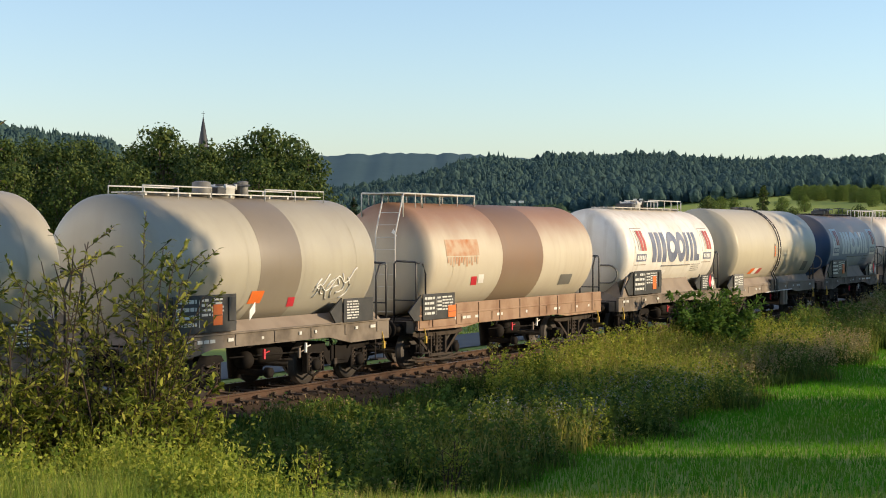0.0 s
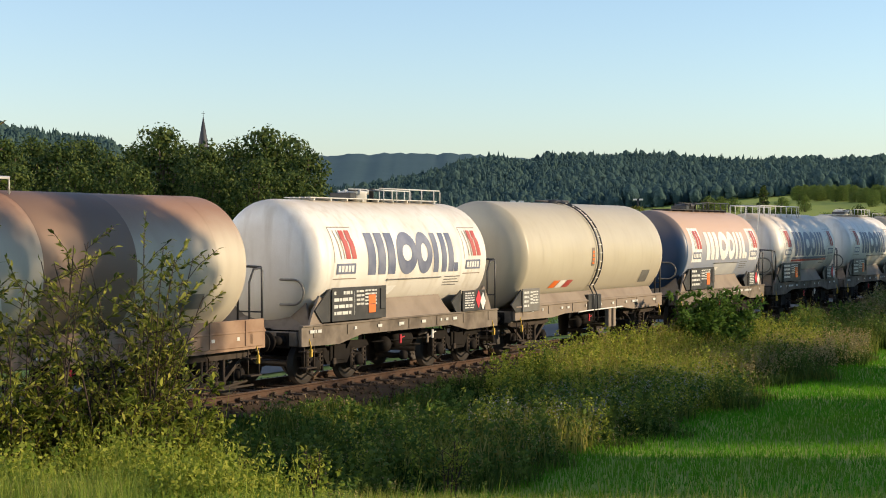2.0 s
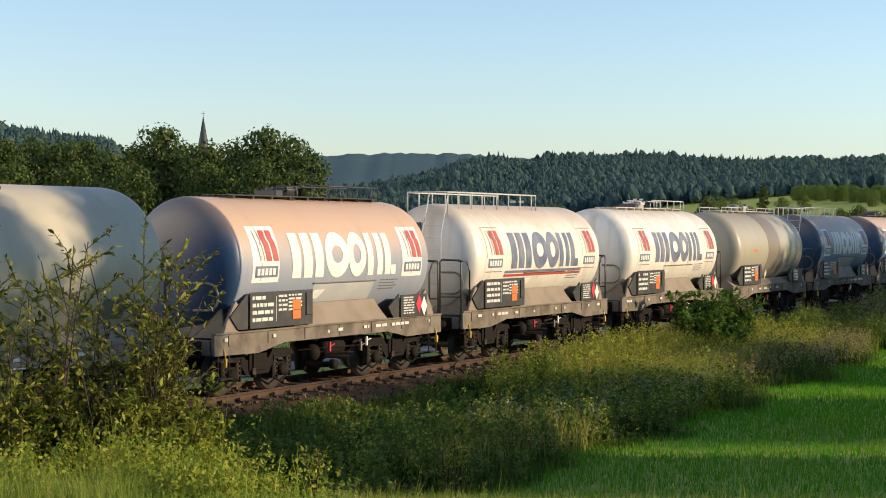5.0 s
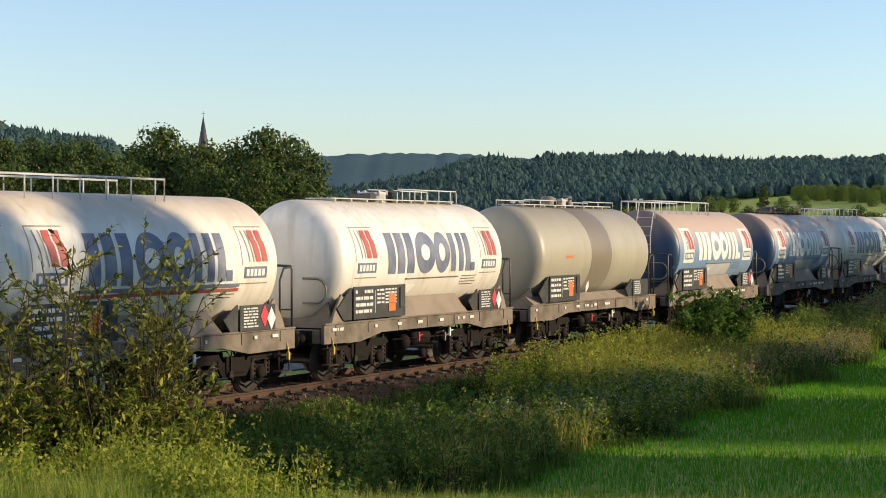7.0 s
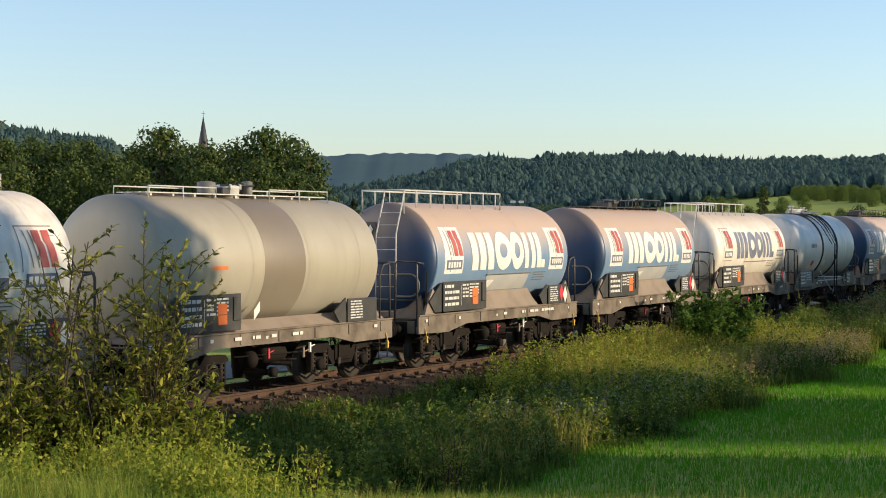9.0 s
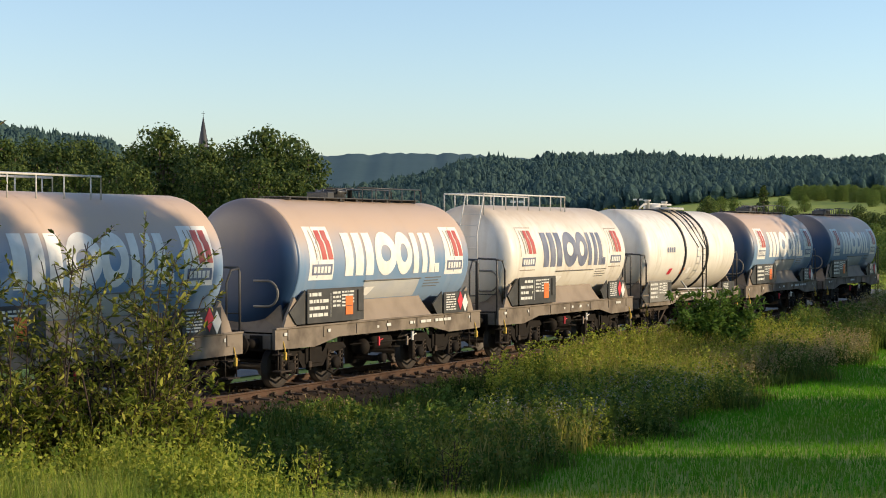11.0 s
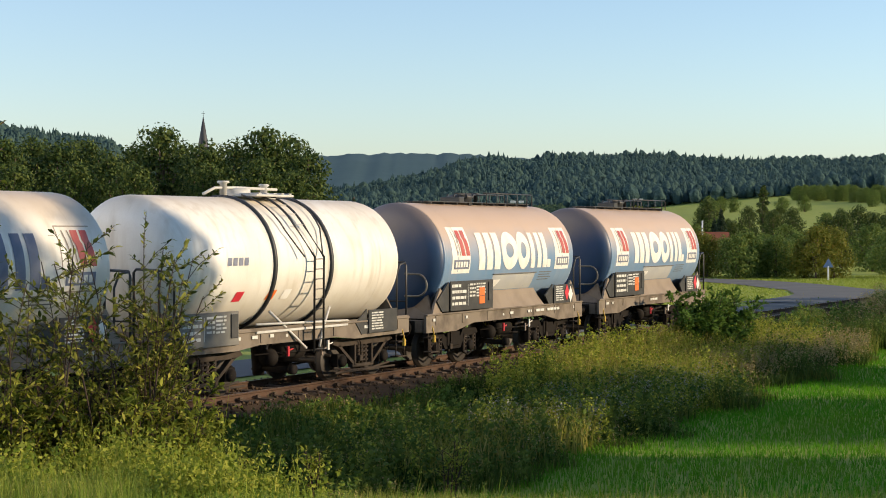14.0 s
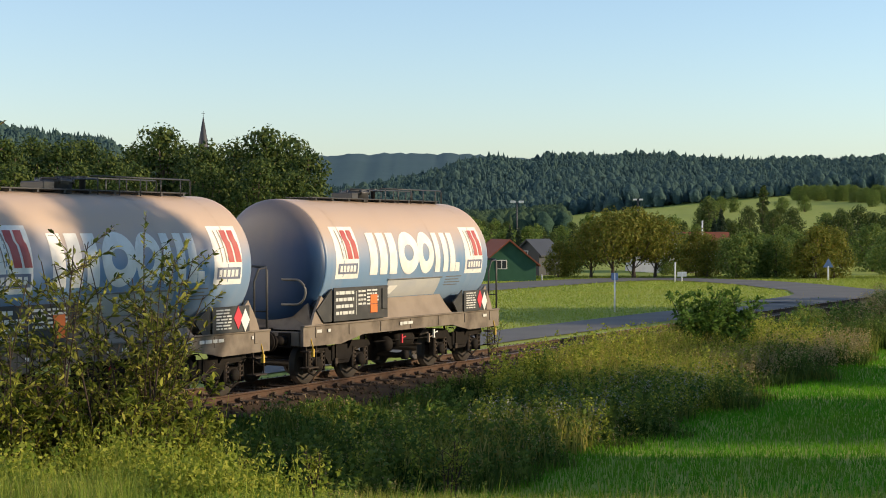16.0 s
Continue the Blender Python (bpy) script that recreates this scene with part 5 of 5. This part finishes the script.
house("shed", "small dark boarded shed behind the barn", at(168, 139), 139, -25, 2.2, 5, 1.9, 3.0, SLATE, SLATE, "shed")


def church():
    x, y = at(-424, 400), 400
    t = thing("church", "church tower with tall dark pointed spire", "church", "", pose(x, y, float(ground_z(x, y))))
    part("tower", Shape().box(-2.2, 2.2, -2.2, 2.2, -6, 15, .1), WHITEWALL, t)
    z0 = 15.0
    zt = 3.46 + 212 / 2812 * 400 - float(ground_z(x, y))
    part("spire", Shape().lathe([(z0, 2.7), (z0 + 1.2, 2.0), (z0 + (zt - z0) * .45, 1.15), (zt - 1.4, .08), (zt - 1.4, .02)], "z", (0, 0, 0), 8), SLATE, t, "slate-covered octagonal spire")
    sh = Shape().tube([(0, 0, zt - 1.6), (0, 0, zt)], .06)
    sh.tube([(-.45, 0, zt - .5), (.45, 0, zt - .5)], .05)
    part("cross", sh, SLATE, t)
    part("nave", Shape().prism([(-5, -6), (-5, 6), (0, 12), (5, 6), (5, -6)], 2, 22), SLATE, t)


church()


def post(name, label, px, depth, height, radius, head, material=None):
    x = at(px, depth)
    t = thing(name, label, "sign" if "sign" in name else "post", "", pose(x, depth, float(ground_z(x, depth))))
    part("pole", Shape().lathe([(-.2, radius), (height, radius * .85)], "z", (0, 0, 0), 10), material or POST, t)
    if head == "square":
        part("panel", Shape().box(-.16, .16, -.03, .0, height - .34, height, .01), SIGNBLUE, t, "square blue sign panel")
    elif head == "triangle":
        part("panel", Shape().prism([(-.42, height - .1), (.42, height - .1), (0, height + .6)], -.03, 0), SIGNBLUE, t, "triangular sign seen from behind")
    elif head == "board":
        part("panel", Shape().box(-.35, .35, -.03, .0, height - .35, height, .01), POST, t, "small white board")
    elif head == "arm":
        part("crossarm", Shape().box(-.9, .9, -.06, .06, height - .5, height - .35, .02), material or POST, t)
        for q in (-.8, 0, .8):
            part("insulator", Shape().lathe([(0, .05), (.12, .07), (.2, .03)], "z", (q, 0, height - .35), 8), POST, t)
    elif head == "lamp":
        for q in (-.8, .8):
            part("lamp_head", Shape().box(q - .5, q + .5, -.25, .25, height - .2, height + .25, .05), POST, t)


post("road_sign", "slim pale post with small blue sign", 304, 75, 1.85, .045, "square")
post("marker_post", "white marker post at the road edge", 411, 119, 1.5, .06, "")
post("road_sign", "small white board on a short post", 423, 120, .75, .05, "board")
post("road_sign", "triangular road sign on a white post", 682, 124, 1.1, .07, "triangle")
post("marker_post", "white marker post at the road edge", 175, 122, .5, .05, "")
post("utility_pole", "pale concrete utility pole among trees", 459, 160, 4.9, .09, "")
post("lamp_mast", "tall mast with lamp heads on the slope", 131, 300, 8.1, .13, "lamp", SLATE)
post("lamp_mast", "tall mast with lamp heads on the slope", 345, 420, 7.2, .15, "lamp", SLATE)
# ---- grass and weeds ----
MEADOW = leaf_mat("meadow_grass", [(0.04, 0.21, 0.007), (0.07, 0.275, 0.012), (0.14, 0.33, 0.024)], trans=.45, patch=(0.11, 0.27, 0.016), patch_scale=.35)
MOWN = leaf_mat("mown_grass", [(0.16, 0.24, 0.03), (0.21, 0.28, 0.04), (0.28, 0.31, 0.07)], trans=.4, patch=(0.25, 0.29, 0.055), patch_scale=.2)
TALLGRASS = leaf_mat("tall_grass", [(0.16, 0.21, 0.03), (0.26, 0.27, 0.05), (0.42, 0.36, 0.13)], trans=.45, patch=(0.15, 0.23, 0.03), patch_scale=.5)
WEEDS = leaf_mat("weed_leaves", [(0.045, 0.10, 0.020), (0.10, 0.175, 0.032), (0.23, 0.28, 0.052)], trans=.4, patch=(0.11, 0.16, 0.03), patch_scale=.25)
VERGE = leaf_mat("verge_grass", [(0.06, 0.115, 0.018), (0.125, 0.175, 0.028), (0.25, 0.24, 0.055)], trans=.4, patch=(0.035, 0.07, 0.014), patch_scale=.25)
YELLOWGRASS = leaf_mat("ripe_yellow_grass", [(0.20, 0.21, 0.035), (0.30, 0.28, 0.06), (0.40, 0.34, 0.11)], trans=.45)
PALE = leaf_mat("pale_flower_heads", [(0.40, 0.38, 0.30), (0.30, 0.30, 0.22), (0.20, 0.24, 0.10)], trans=.3)
FRONT = leaf_mat("front_weed_leaves", [(0.13, 0.19, 0.02), (0.27, 0.31, 0.042), (0.44, 0.43, 0.075)], trans=.45)
DRY = leaf_mat("dry_seed_heads", [(0.30, 0.25, 0.10), (0.40, 0.32, 0.15), (0.25, 0.19, 0.08)], trans=.3)
SHRUBLEAF = leaf_mat("shrub_leaves", [(0.036, 0.056, 0.011), (0.14, 0.16, 0.025), (0.42, 0.39, 0.08)], trans=.4)
SHRUBDARK = leaf_mat("dark_shrub_leaves", [(0.05, 0.08, 0.014), (0.18, 0.215, 0.028), (0.42, 0.42, 0.065)], trans=.4)
VERGESHRUB = leaf_mat("green_shrub_leaves", [(0.05, 0.11, 0.018), (0.09, 0.17, 0.028), (0.16, 0.25, 0.05)], trans=.35)
TWIG = plain("shrub_twigs", (0.07, 0.048, 0.038), (0.035, 0.028, 0.022), 0.8)


def blades(x, y, h, w, rng, lean=.35):
    """Curved grass blades: five corners each."""
    n = len(x)
    z = ground_z(x, y)
    a = rng.uniform(0, 2 * math.pi, n)
    b = rng.uniform(0, 2 * math.pi, n)
    dx, dy = np.cos(a), np.sin(a)
    l = h * lean * rng.uniform(.2, 1.2, n)
    lx, ly = l * np.cos(b), l * np.sin(b)
    base = np.stack([x, y, z - .03], -1)
    side = np.stack([dx * w, dy * w, np.zeros(n)], -1)
    mid = base + np.stack([lx * .35, ly * .35, h * .58], -1)
    tip = base + np.stack([lx, ly, h], -1)
    V = np.stack([base - side, base + side, mid + side * .7, mid - side * .7, tip], 1).reshape(-1, 3)
    i = np.arange(n)[:, None] * 5
    return V, np.concatenate([i + np.array([[0, 1, 2]]), i + np.array([[0, 2, 3]]), i + np.array([[3, 2, 4]])], 1).reshape(-1, 3)


def in_view(x, y, margin=1.5):
    return np.abs(x) < y * .285 + margin


def edge_lat(s):
    """Where the weeds end and the mown meadow begins."""
    return np.interp(s, [-30, -10, 0, 10, 20, 35, 60], [8.6, 8.3, 7.8, 7.2, 6.4, 5.0, 4.4]) + .5 * np.sin(s * .9) + .3 * np.sin(s * 2.3)


def stuff(name, V, F, material, label, category):
    tagged(new(name, raw_mesh(name, V, F, material)), label, category, kind="stuff")


def scatter(n, x0, x1, y0, y1, rng):
    x, y = rng.uniform(x0, x1, n), rng.uniform(y0, y1, n)
    k = in_view(x, y)
    return x[k], y[k]


rg = np.random.default_rng(12)
# meadow
x, y = scatter(330000, -9, 22, 24, 80, rg)
s, lat = track_coords(x, y)
k = (lat > edge_lat(s) - .4) & (rg.random(len(x)) < np.clip(38 / y, .3, 1))
x, y = x[k], y[k]
V, F = blades(x, y, rg.uniform(.08, .22, len(x)), .005 + y * .00016, rg)
stuff("meadow_grass", V, F, MEADOW, "short green meadow grass", "grass")
# grass beyond the line
x, y = scatter(150000, -12, 42, 52, 135, rg)
s, lat = track_coords(x, y)
def off_road(x, y, line, gap):
    """True where a place lies clear of a road's middle line."""
    line = np.array(line, float)
    clear = np.ones(len(x), bool)
    for p, q in zip(line[:-1], line[1:]):
        d = q - p
        u = np.clip(((x - p[0]) * d[0] + (y - p[1]) * d[1]) / (d @ d), 0, 1)
        clear &= np.hypot(x - p[0] - u * d[0], y - p[1] - u * d[1]) > gap
    return clear


k = (lat < -3.6) & off_road(x, y, ROAD_NEAR, 1.75) & off_road(x, y, ROAD_FAR, 3.1) & off_road(x, y, JUNCTION, 3.4)
x, y = x[k], y[k]
V, F = blades(x, y, rg.uniform(.05, .13, len(x)) * (1 + 1.2 * (rg.random(len(x)) < .03)), .012 + y * .00025, rg)
stuff("roadside_grass", V, F, MOWN, "mown green grass beside the road", "grass")
# taller grass in front
x, y = scatter(70000, -8, 8, 13, 25.5, rg)
s, lat = track_coords(x, y)
k = lat > 5
x, y = x[k], y[k]
V, F = blades(x, y, rg.uniform(.14, .36, len(x)) * (1 + .9 * (x < -2.8)) * (1 + .7 * (rg.random(len(x)) < .02)), .0045, rg, .35)
stuff("tall_grass", V, F, TALLGRASS, "tall yellowish grass close to the camera", "grass")
# grass among the weeds beside the line
ss, ll = rg.uniform(-22, 75, 110000), rg.uniform(1.7, 9.0, 110000)
x, y = ss * CP + ll * SP, Y0 + ss * SP - ll * CP
k = in_view(x, y) & (ll < edge_lat(ss) + .3)
x, y, ss, ll = x[k], y[k], ss[k], ll[k]
clump = .75 + .45 * np.sin(ss * 1.7 + ll * .9) * np.cos(ll * 1.6 - ss * .6) + .25 * np.sin(ss * .55 + 2)
tallness = clump * np.interp(ss, [-22, -6, 2, 14, 30, 75], [.45, .5, .62, .8, 1.0, 1.1]) * np.interp(ll, [1.7, 2.3, 3.2, 7, 9], [.3, .6, 1, 1, .55])
short = rg.uniform(-14, 60, 9000), np.full(9000, 1.35) + 2.1 * rg.random(9000)
sx, sy = short[0] * CP + short[1] * SP, Y0 + short[0] * SP - short[1] * CP
V, F = blades(sx, sy, rg.uniform(.12, .42, 9000) * np.interp(short[0], [-14, 4, 60], [.7, 1, 1.2]), np.full(9000, .013), rg, .45)
stuff("ballast_grass", V, F, VERGE, "thin grass growing into the ballast", "grass")
V, F = blades(x, y, tallness * rg.uniform(.5, 1.25, len(x)), .011 + y * .0001, rg, .4)
stuff("verge_grass", V, F, VERGE, "long mixed grass on the railway verge", "grass")


def weed_cloud(name, s, lat, h, leaves, leaf, material, label, seed, stem=True):
    """Many upright weeds: a stem with leaves around it."""
    rng = np.random.default_rng(seed)
    n = len(s)
    x, y = s * CP + lat * SP, Y0 + s * SP - lat * CP
    z = ground_z(x, y)
    t = rng.random((n, leaves)) ** .8
    lean = rng.normal(0, .18, (n, 2))
    r = h[:, None] * (.05 + .17 * (1 - t)) * rng.uniform(.3, 1.3, (n, leaves))
    a = rng.uniform(0, 2 * math.pi, (n, leaves))
    P = np.stack([x[:, None] + lean[:, :1] * h[:, None] * t + r * np.cos(a), y[:, None] + lean[:, 1:] * h[:, None] * t + r * np.sin(a), z[:, None] + h[:, None] * (.08 + .92 * t)], -1).reshape(-1, 3)
    N = np.stack([np.cos(a) * .6, np.sin(a) * .6, np.full_like(a, .7)], -1).reshape(-1, 3) + rng.normal(0, .5, (n * leaves, 3))
    N /= np.linalg.norm(N, axis=1, keepdims=True)
    V, F = leaf_cards(P, N, leaf * rng.uniform(.6, 1.4, len(P)), rng)
    stuff(name, V, F, material, label, "weeds")


n = 11000
ss = rg.uniform(-20, 78, n)
ll = 2.2 + rg.random(n) * (edge_lat(ss) - 2.2)
k = in_view(ss * CP + ll * SP, Y0 + ss * SP - ll * CP)
ss, ll = ss[k], ll[k]
hh = np.interp(ss, [-20, -6, 2, 14, 30, 75], [.5, .6, .75, .85, 1.1, 1.3]) * rg.uniform(.5, 1.3, len(ss)) * np.interp(ll, [2.2, 3.6], [.4, 1]) * (.75 + .5 * np.sin(ss * 1.7 + ll * .9) * np.cos(ll * 1.6 - ss * .6) + .25 * np.sin(ss * .55 + 2))
weed_cloud("verge_weeds", ss, ll, hh, 16, .085, WEEDS, "leafy green weeds on the railway verge", 41)
k = rg.random(len(ss)) < .22
weed_cloud("dry_weeds", ss[k], ll[k], hh[k] * 1.25, 20, .04, DRY, "dry brown seed heads among the weeds", 42)


def zone(n, s0, s1, l0, l1):
    """Places inside a soft oval stretch of the verge."""
    a, r = rg.uniform(0, 2 * math.pi, n), np.sqrt(rg.random(n))
    return (s0 + s1) / 2 + (s1 - s0) / 2 * r * np.cos(a), (l0 + l1) / 2 + (l1 - l0) / 2 * r * np.sin(a)


V, F = [], []
off = 0
for n, s0, s1, l0, l1, h in ((6500, -2, 18, 2.6, 6.2, .95), (2500, 14, 30, 3.4, 6.0, .8), (5000, 30, 62, 2.2, 5.0, 1.05), (1500, -14, -6, 5.6, 8.2, .7)):
    s, lat = zone(n, s0, s1, l0, l1)
    v, q = blades(s * CP + lat * SP, Y0 + s * SP - lat * CP, h * rg.uniform(.55, 1.3, n), np.full(n, .016), rg, .35)
    V.append(v)
    F.append(q + off)
    off += len(v)
stuff("ripe_grass", np.concatenate(V), np.concatenate(F), YELLOWGRASS, "ripe yellow grass on the railway verge", "grass")
s, lat = zone(520, 4, 20, 4.4, 7.4)
weed_cloud("dry_umbels", s, lat, rg.uniform(.6, 1.15, len(s)), 26, .06, DRY, "dry pinkish brown umbels among the grass", 43)
s, lat = zone(900, 26, 64, 2.4, 5.0)
weed_cloud("dry_thicket", s, lat, rg.uniform(.8, 1.5, len(s)), 26, .07, DRY, "dry brown thicket of tall weeds", 44)
s, lat = zone(420, -10, 4, 4.8, 7.6)
weed_cloud("pale_flowers", s, lat, rg.uniform(.5, 1.0, len(s)), 20, .05, PALE, "pale flowering weeds in the shade", 45)


# ---- shrubs ----
def leaf_sprays(at_, along_, size, rng):
    """Slender pointed leaves that hang out from their twigs: eight corners each, folded along the rib."""
    n = len(at_)
    d = along_ + rng.normal(0, .55, (n, 3)) + np.array([0, 0, -.12])
    d /= np.linalg.norm(d, axis=1, keepdims=True)
    side = np.cross(d, np.array([0, 0, 1.0]) + rng.normal(0, .45, (n, 3)))
    side /= np.linalg.norm(side, axis=1, keepdims=True) + 1e-9
    up = np.cross(side, d)
    s = size[:, None]
    w = s * rng.uniform(.14, .22, (n, 1))
    rib = [at_, at_ + d * s * .35 + up * s * .03, at_ + d * s * .7, at_ + d * s - up * s * .12]
    V = np.stack([rib[0], rib[1] + side * w + up * w * .3, rib[2] + side * w * .75 + up * w * .2, rib[3], rib[2] - side * w * .75 + up * w * .2, rib[1] - side * w + up * w * .3, rib[1], rib[2]], 1).reshape(-1, 3)
    i = np.arange(n)[:, None] * 8
    tri = ((0, 1, 6), (6, 1, 2), (6, 2, 7), (7, 2, 3), (7, 3, 4), (7, 4, 5), (7, 5, 6), (6, 5, 0))
    return V, np.concatenate([i + np.array([t]) for t in tri], 1).reshape(-1, 3)


def shrub(x, y, height, spread, stems, leaves, leaf, seed, label, material, lean=0.0):
    """Arching stems with side twigs; leaves sit along both."""
    rng = np.random.default_rng(seed)
    t = thing("shrub", label, "shrub", "shrubs on the verge", pose(x, y, float(ground_z(x, y)) - .05))
    P, D = [], []
    per = max(2, int(leaves / stems / 10))
    for i in range(stems):
        a = rng.uniform(0, 2 * math.pi)
        sp = spread * rng.uniform(.3, 1.0)
        b = np.array([rng.normal(0, spread * .22), rng.normal(0, spread * .22), 0])
        e = b + np.array([sp * math.cos(a) + lean, sp * math.sin(a), height * rng.uniform(.6, 1.0)])
        m = b * .6 + e * .4 + np.array([0, 0, height * .18])
        curve = [(1 - u) ** 2 * b + 2 * u * (1 - u) * m + u * u * e for u in np.linspace(0, 1, 8)]
        sh = Shape().tube(curve[:5], .014, 5).tube(curve[4:], .008, 4)
        for q in range(9):
            u = .22 + .76 * (q + rng.random()) / 9
            p0 = (1 - u) ** 2 * b + 2 * u * (1 - u) * m + u * u * e
            g = rng.uniform(0, 2 * math.pi)
            reach = height * rng.uniform(.10, .22) * (1.15 - .5 * u)
            p1 = p0 + np.array([math.cos(g) * reach, math.sin(g) * reach, reach * rng.uniform(.3, 1.0)])
            sh.tube([p0, (p0 + p1) / 2 + rng.normal(0, .02, 3), p1], .005, 4)
            for v in (np.arange(per) + rng.random(per)) / per:
                P.append(p0 + (p1 - p0) * (.15 + .85 * v))
                D.append((p1 - p0) / (np.linalg.norm(p1 - p0) + 1e-9))
        for v in .3 + .7 * rng.random(per):
            k = min(6, int(v * 7))
            P.append(curve[k] + (curve[k + 1] - curve[k]) * (v * 7 - k))
            D.append(np.array([rng.normal(), rng.normal(), .3]) * .7)
        part("branch", sh, TWIG, t)
    P, D = np.array(P), np.array(D)
    V, F = leaf_sprays(P, D, leaf * rng.uniform(.6, 1.25, len(P)), rng)
    part("foliage", raw_mesh("foliage", V, F, material), None, t)


# a loose hedge on the near side: sparse tall shrubs over a dense skirt of leaves
for px, d, h, sp, st, lv, seed in ((-770, 21.0, 4.45, 1.0, 7, 760, 1), (-715, 21.5, 4.15, 1.0, 7, 700, 2), (-640, 21.5, 4.3, 1.0, 8, 860, 3), (-585, 22, 4.3, 1.0, 8, 860, 4), (-535, 22, 4.25, .9, 8, 800, 5), (-480, 22.5, 4.0, .7, 7, 680, 17)):
    shrub(at(px, d), d, h, sp, st, lv * 1.7, .115, seed, "tall sparse shrub with slender pointed leaves", SHRUBLEAF)
for px, d, h, sp, st, lv, seed in ((-745, 22.5, 2.3, 1.0, 10, 1300, 6), (-650, 22.5, 2.4, 1.0, 10, 1300, 7), (-560, 23, 2.5, 1.0, 11, 1500, 8), (-492, 23, 2.4, .8, 10, 1200, 9), (-610, 21.5, 2.3, 1.1, 13, 1700, 13), (-690, 21.5, 2.3, 1.1, 13, 1600, 14), (-768, 20.5, 2.4, 1.0, 12, 1500, 15), (-525, 21.8, 2.2, .9, 12, 1500, 16), (-455, 22.5, 1.9, .7, 9, 900, 18)):
    shrub(at(px, d), d, h, sp, st, lv * 1.9, .12, seed, "dense leafy shrub with dark green leaves", SHRUBDARK)
for px, d, h, sp, seed in ((468, 51, 2.2, 1.0, 21), (512, 52.5, 2.1, 1.0, 22), (440, 50, 1.6, .8, 23), (490, 50.5, 1.7, 1.1, 24)):
    shrub(at(px, d), d, h, sp, 13, 2600, .19, seed, "dense green shrub on the railway verge", VERGESHRUB)

# weeds in front on the left
n = 5200
x, y = rg.uniform(-8, -.5, n), rg.uniform(16, 24, n)
rim = -2.2 - (y - 18) * .15 + rg.normal(0, .45, n) + .35 * np.sin(y * 2.1)
k = in_view(x, y) & (x < rim)
x, y, rim = x[k], y[k], rim[k]
s, lat = track_coords(x, y)
tall = rg.uniform(.6, 1.2, len(s)) * np.interp(y, [16, 19, 22, 24], [.7, 1.05, 1.5, 1.3]) * np.interp(rim - x, [0, 1.2], [.55, 1]) * (.85 + .3 * np.sin(x * 3.1 + y * 1.7))
weed_cloud("front_weeds", s, lat, tall, 30, .06, FRONT, "yellow-green weeds in front of the shrubs", 51)
V, F = blades(x, y, tall * rg.uniform(.9, 1.25, len(x)), np.full(len(x), .010), rg, .25)
stuff("front_stalks", V, F, FRONT, "upright green stalks among the weeds", "weeds")
# broad-leaved weeds in the shade and leafy stalks on the verge
s, lat = zone(750, -19, 3, 4.0, 8.0)
weed_cloud("broad_weeds", s, lat, rg.uniform(.3, 1.0, len(s)), 24, .11, WEEDS, "dark broad-leaved nettles in the shade", 61)
s, lat = zone(1700, -5, 20, 2.4, 6.0)
weed_cloud("leafy_weeds", s, lat, rg.uniform(.6, 1.2, len(s)), 30, .075, FRONT, "yellow-green leafy stalks on the verge", 62)
s, lat = zone(500, 16, 34, 2.8, 5.6)
weed_cloud("broad_weeds", s, lat, rg.uniform(.4, 1.1, len(s)), 24, .12, WEEDS, "dark broad-leaved nettles in the shade", 63)
s, lat = zone(420, -16, 4, 5.4, 8.2)
weed_cloud("leafy_weeds", s, lat, rg.uniform(.5, 1.25, len(s)), 30, .06, FRONT, "yellow-green leafy stalks on the verge", 64)
s, lat = zone(900, 30, 66, 2.2, 5.6)
weed_cloud("dry_thicket", s, lat, rg.uniform(.9, 1.6, len(s)), 28, .08, DRY, "dry brown thicket of tall weeds", 65)
# tips of a branch that reaches into view from the side
def overhang():
    x, y = at(-800, 9.0), 9.0
    t = thing("overhanging_branch", "thin leafy branch reaching in from the side", "branch", "", pose(x, y, 0))
    rng = np.random.default_rng(71)
    P, D = [], []
    sh = Shape().tube([(-.12, 0, float(ground_z(x, y))), (-.10, 0, 2.6), (-.05, 0, 3.6), (.0, 0, 4.15)], .012, 5)
    for z, r in ((4.05, .07), (3.9, .06), (3.72, .05)):
        sh.tube([(-.06, 0, z - .05), (r, .02, z + .03)], .004, 4)
        for v in np.linspace(.2, 1, 5):
            P.append((-.06 + (r + .06) * v, .02 * v, z - .05 + .08 * v))
            D.append((.8, .1, .3))
    part("branch", sh, TWIG, t)
    V, F = leaf_sprays(np.array(P), np.array(D), .05 * rng.uniform(.7, 1.2, len(P)), rng)
    part("foliage", raw_mesh("foliage", V, F, SHRUBLEAF), None, t)


overhang()
for px, d, h, sp, seed in ((10, 26, 1.2, .25, 31), (-230, 25, 1.1, .3, 32), (-340, 25, 1.0, .3, 33), (85, 45, 1.6, .2, 34)):
    shrub(at(px, d), d, h, sp, 5, 420, .08, seed, "slender tall weed with narrow leaves", FRONT)

motions()
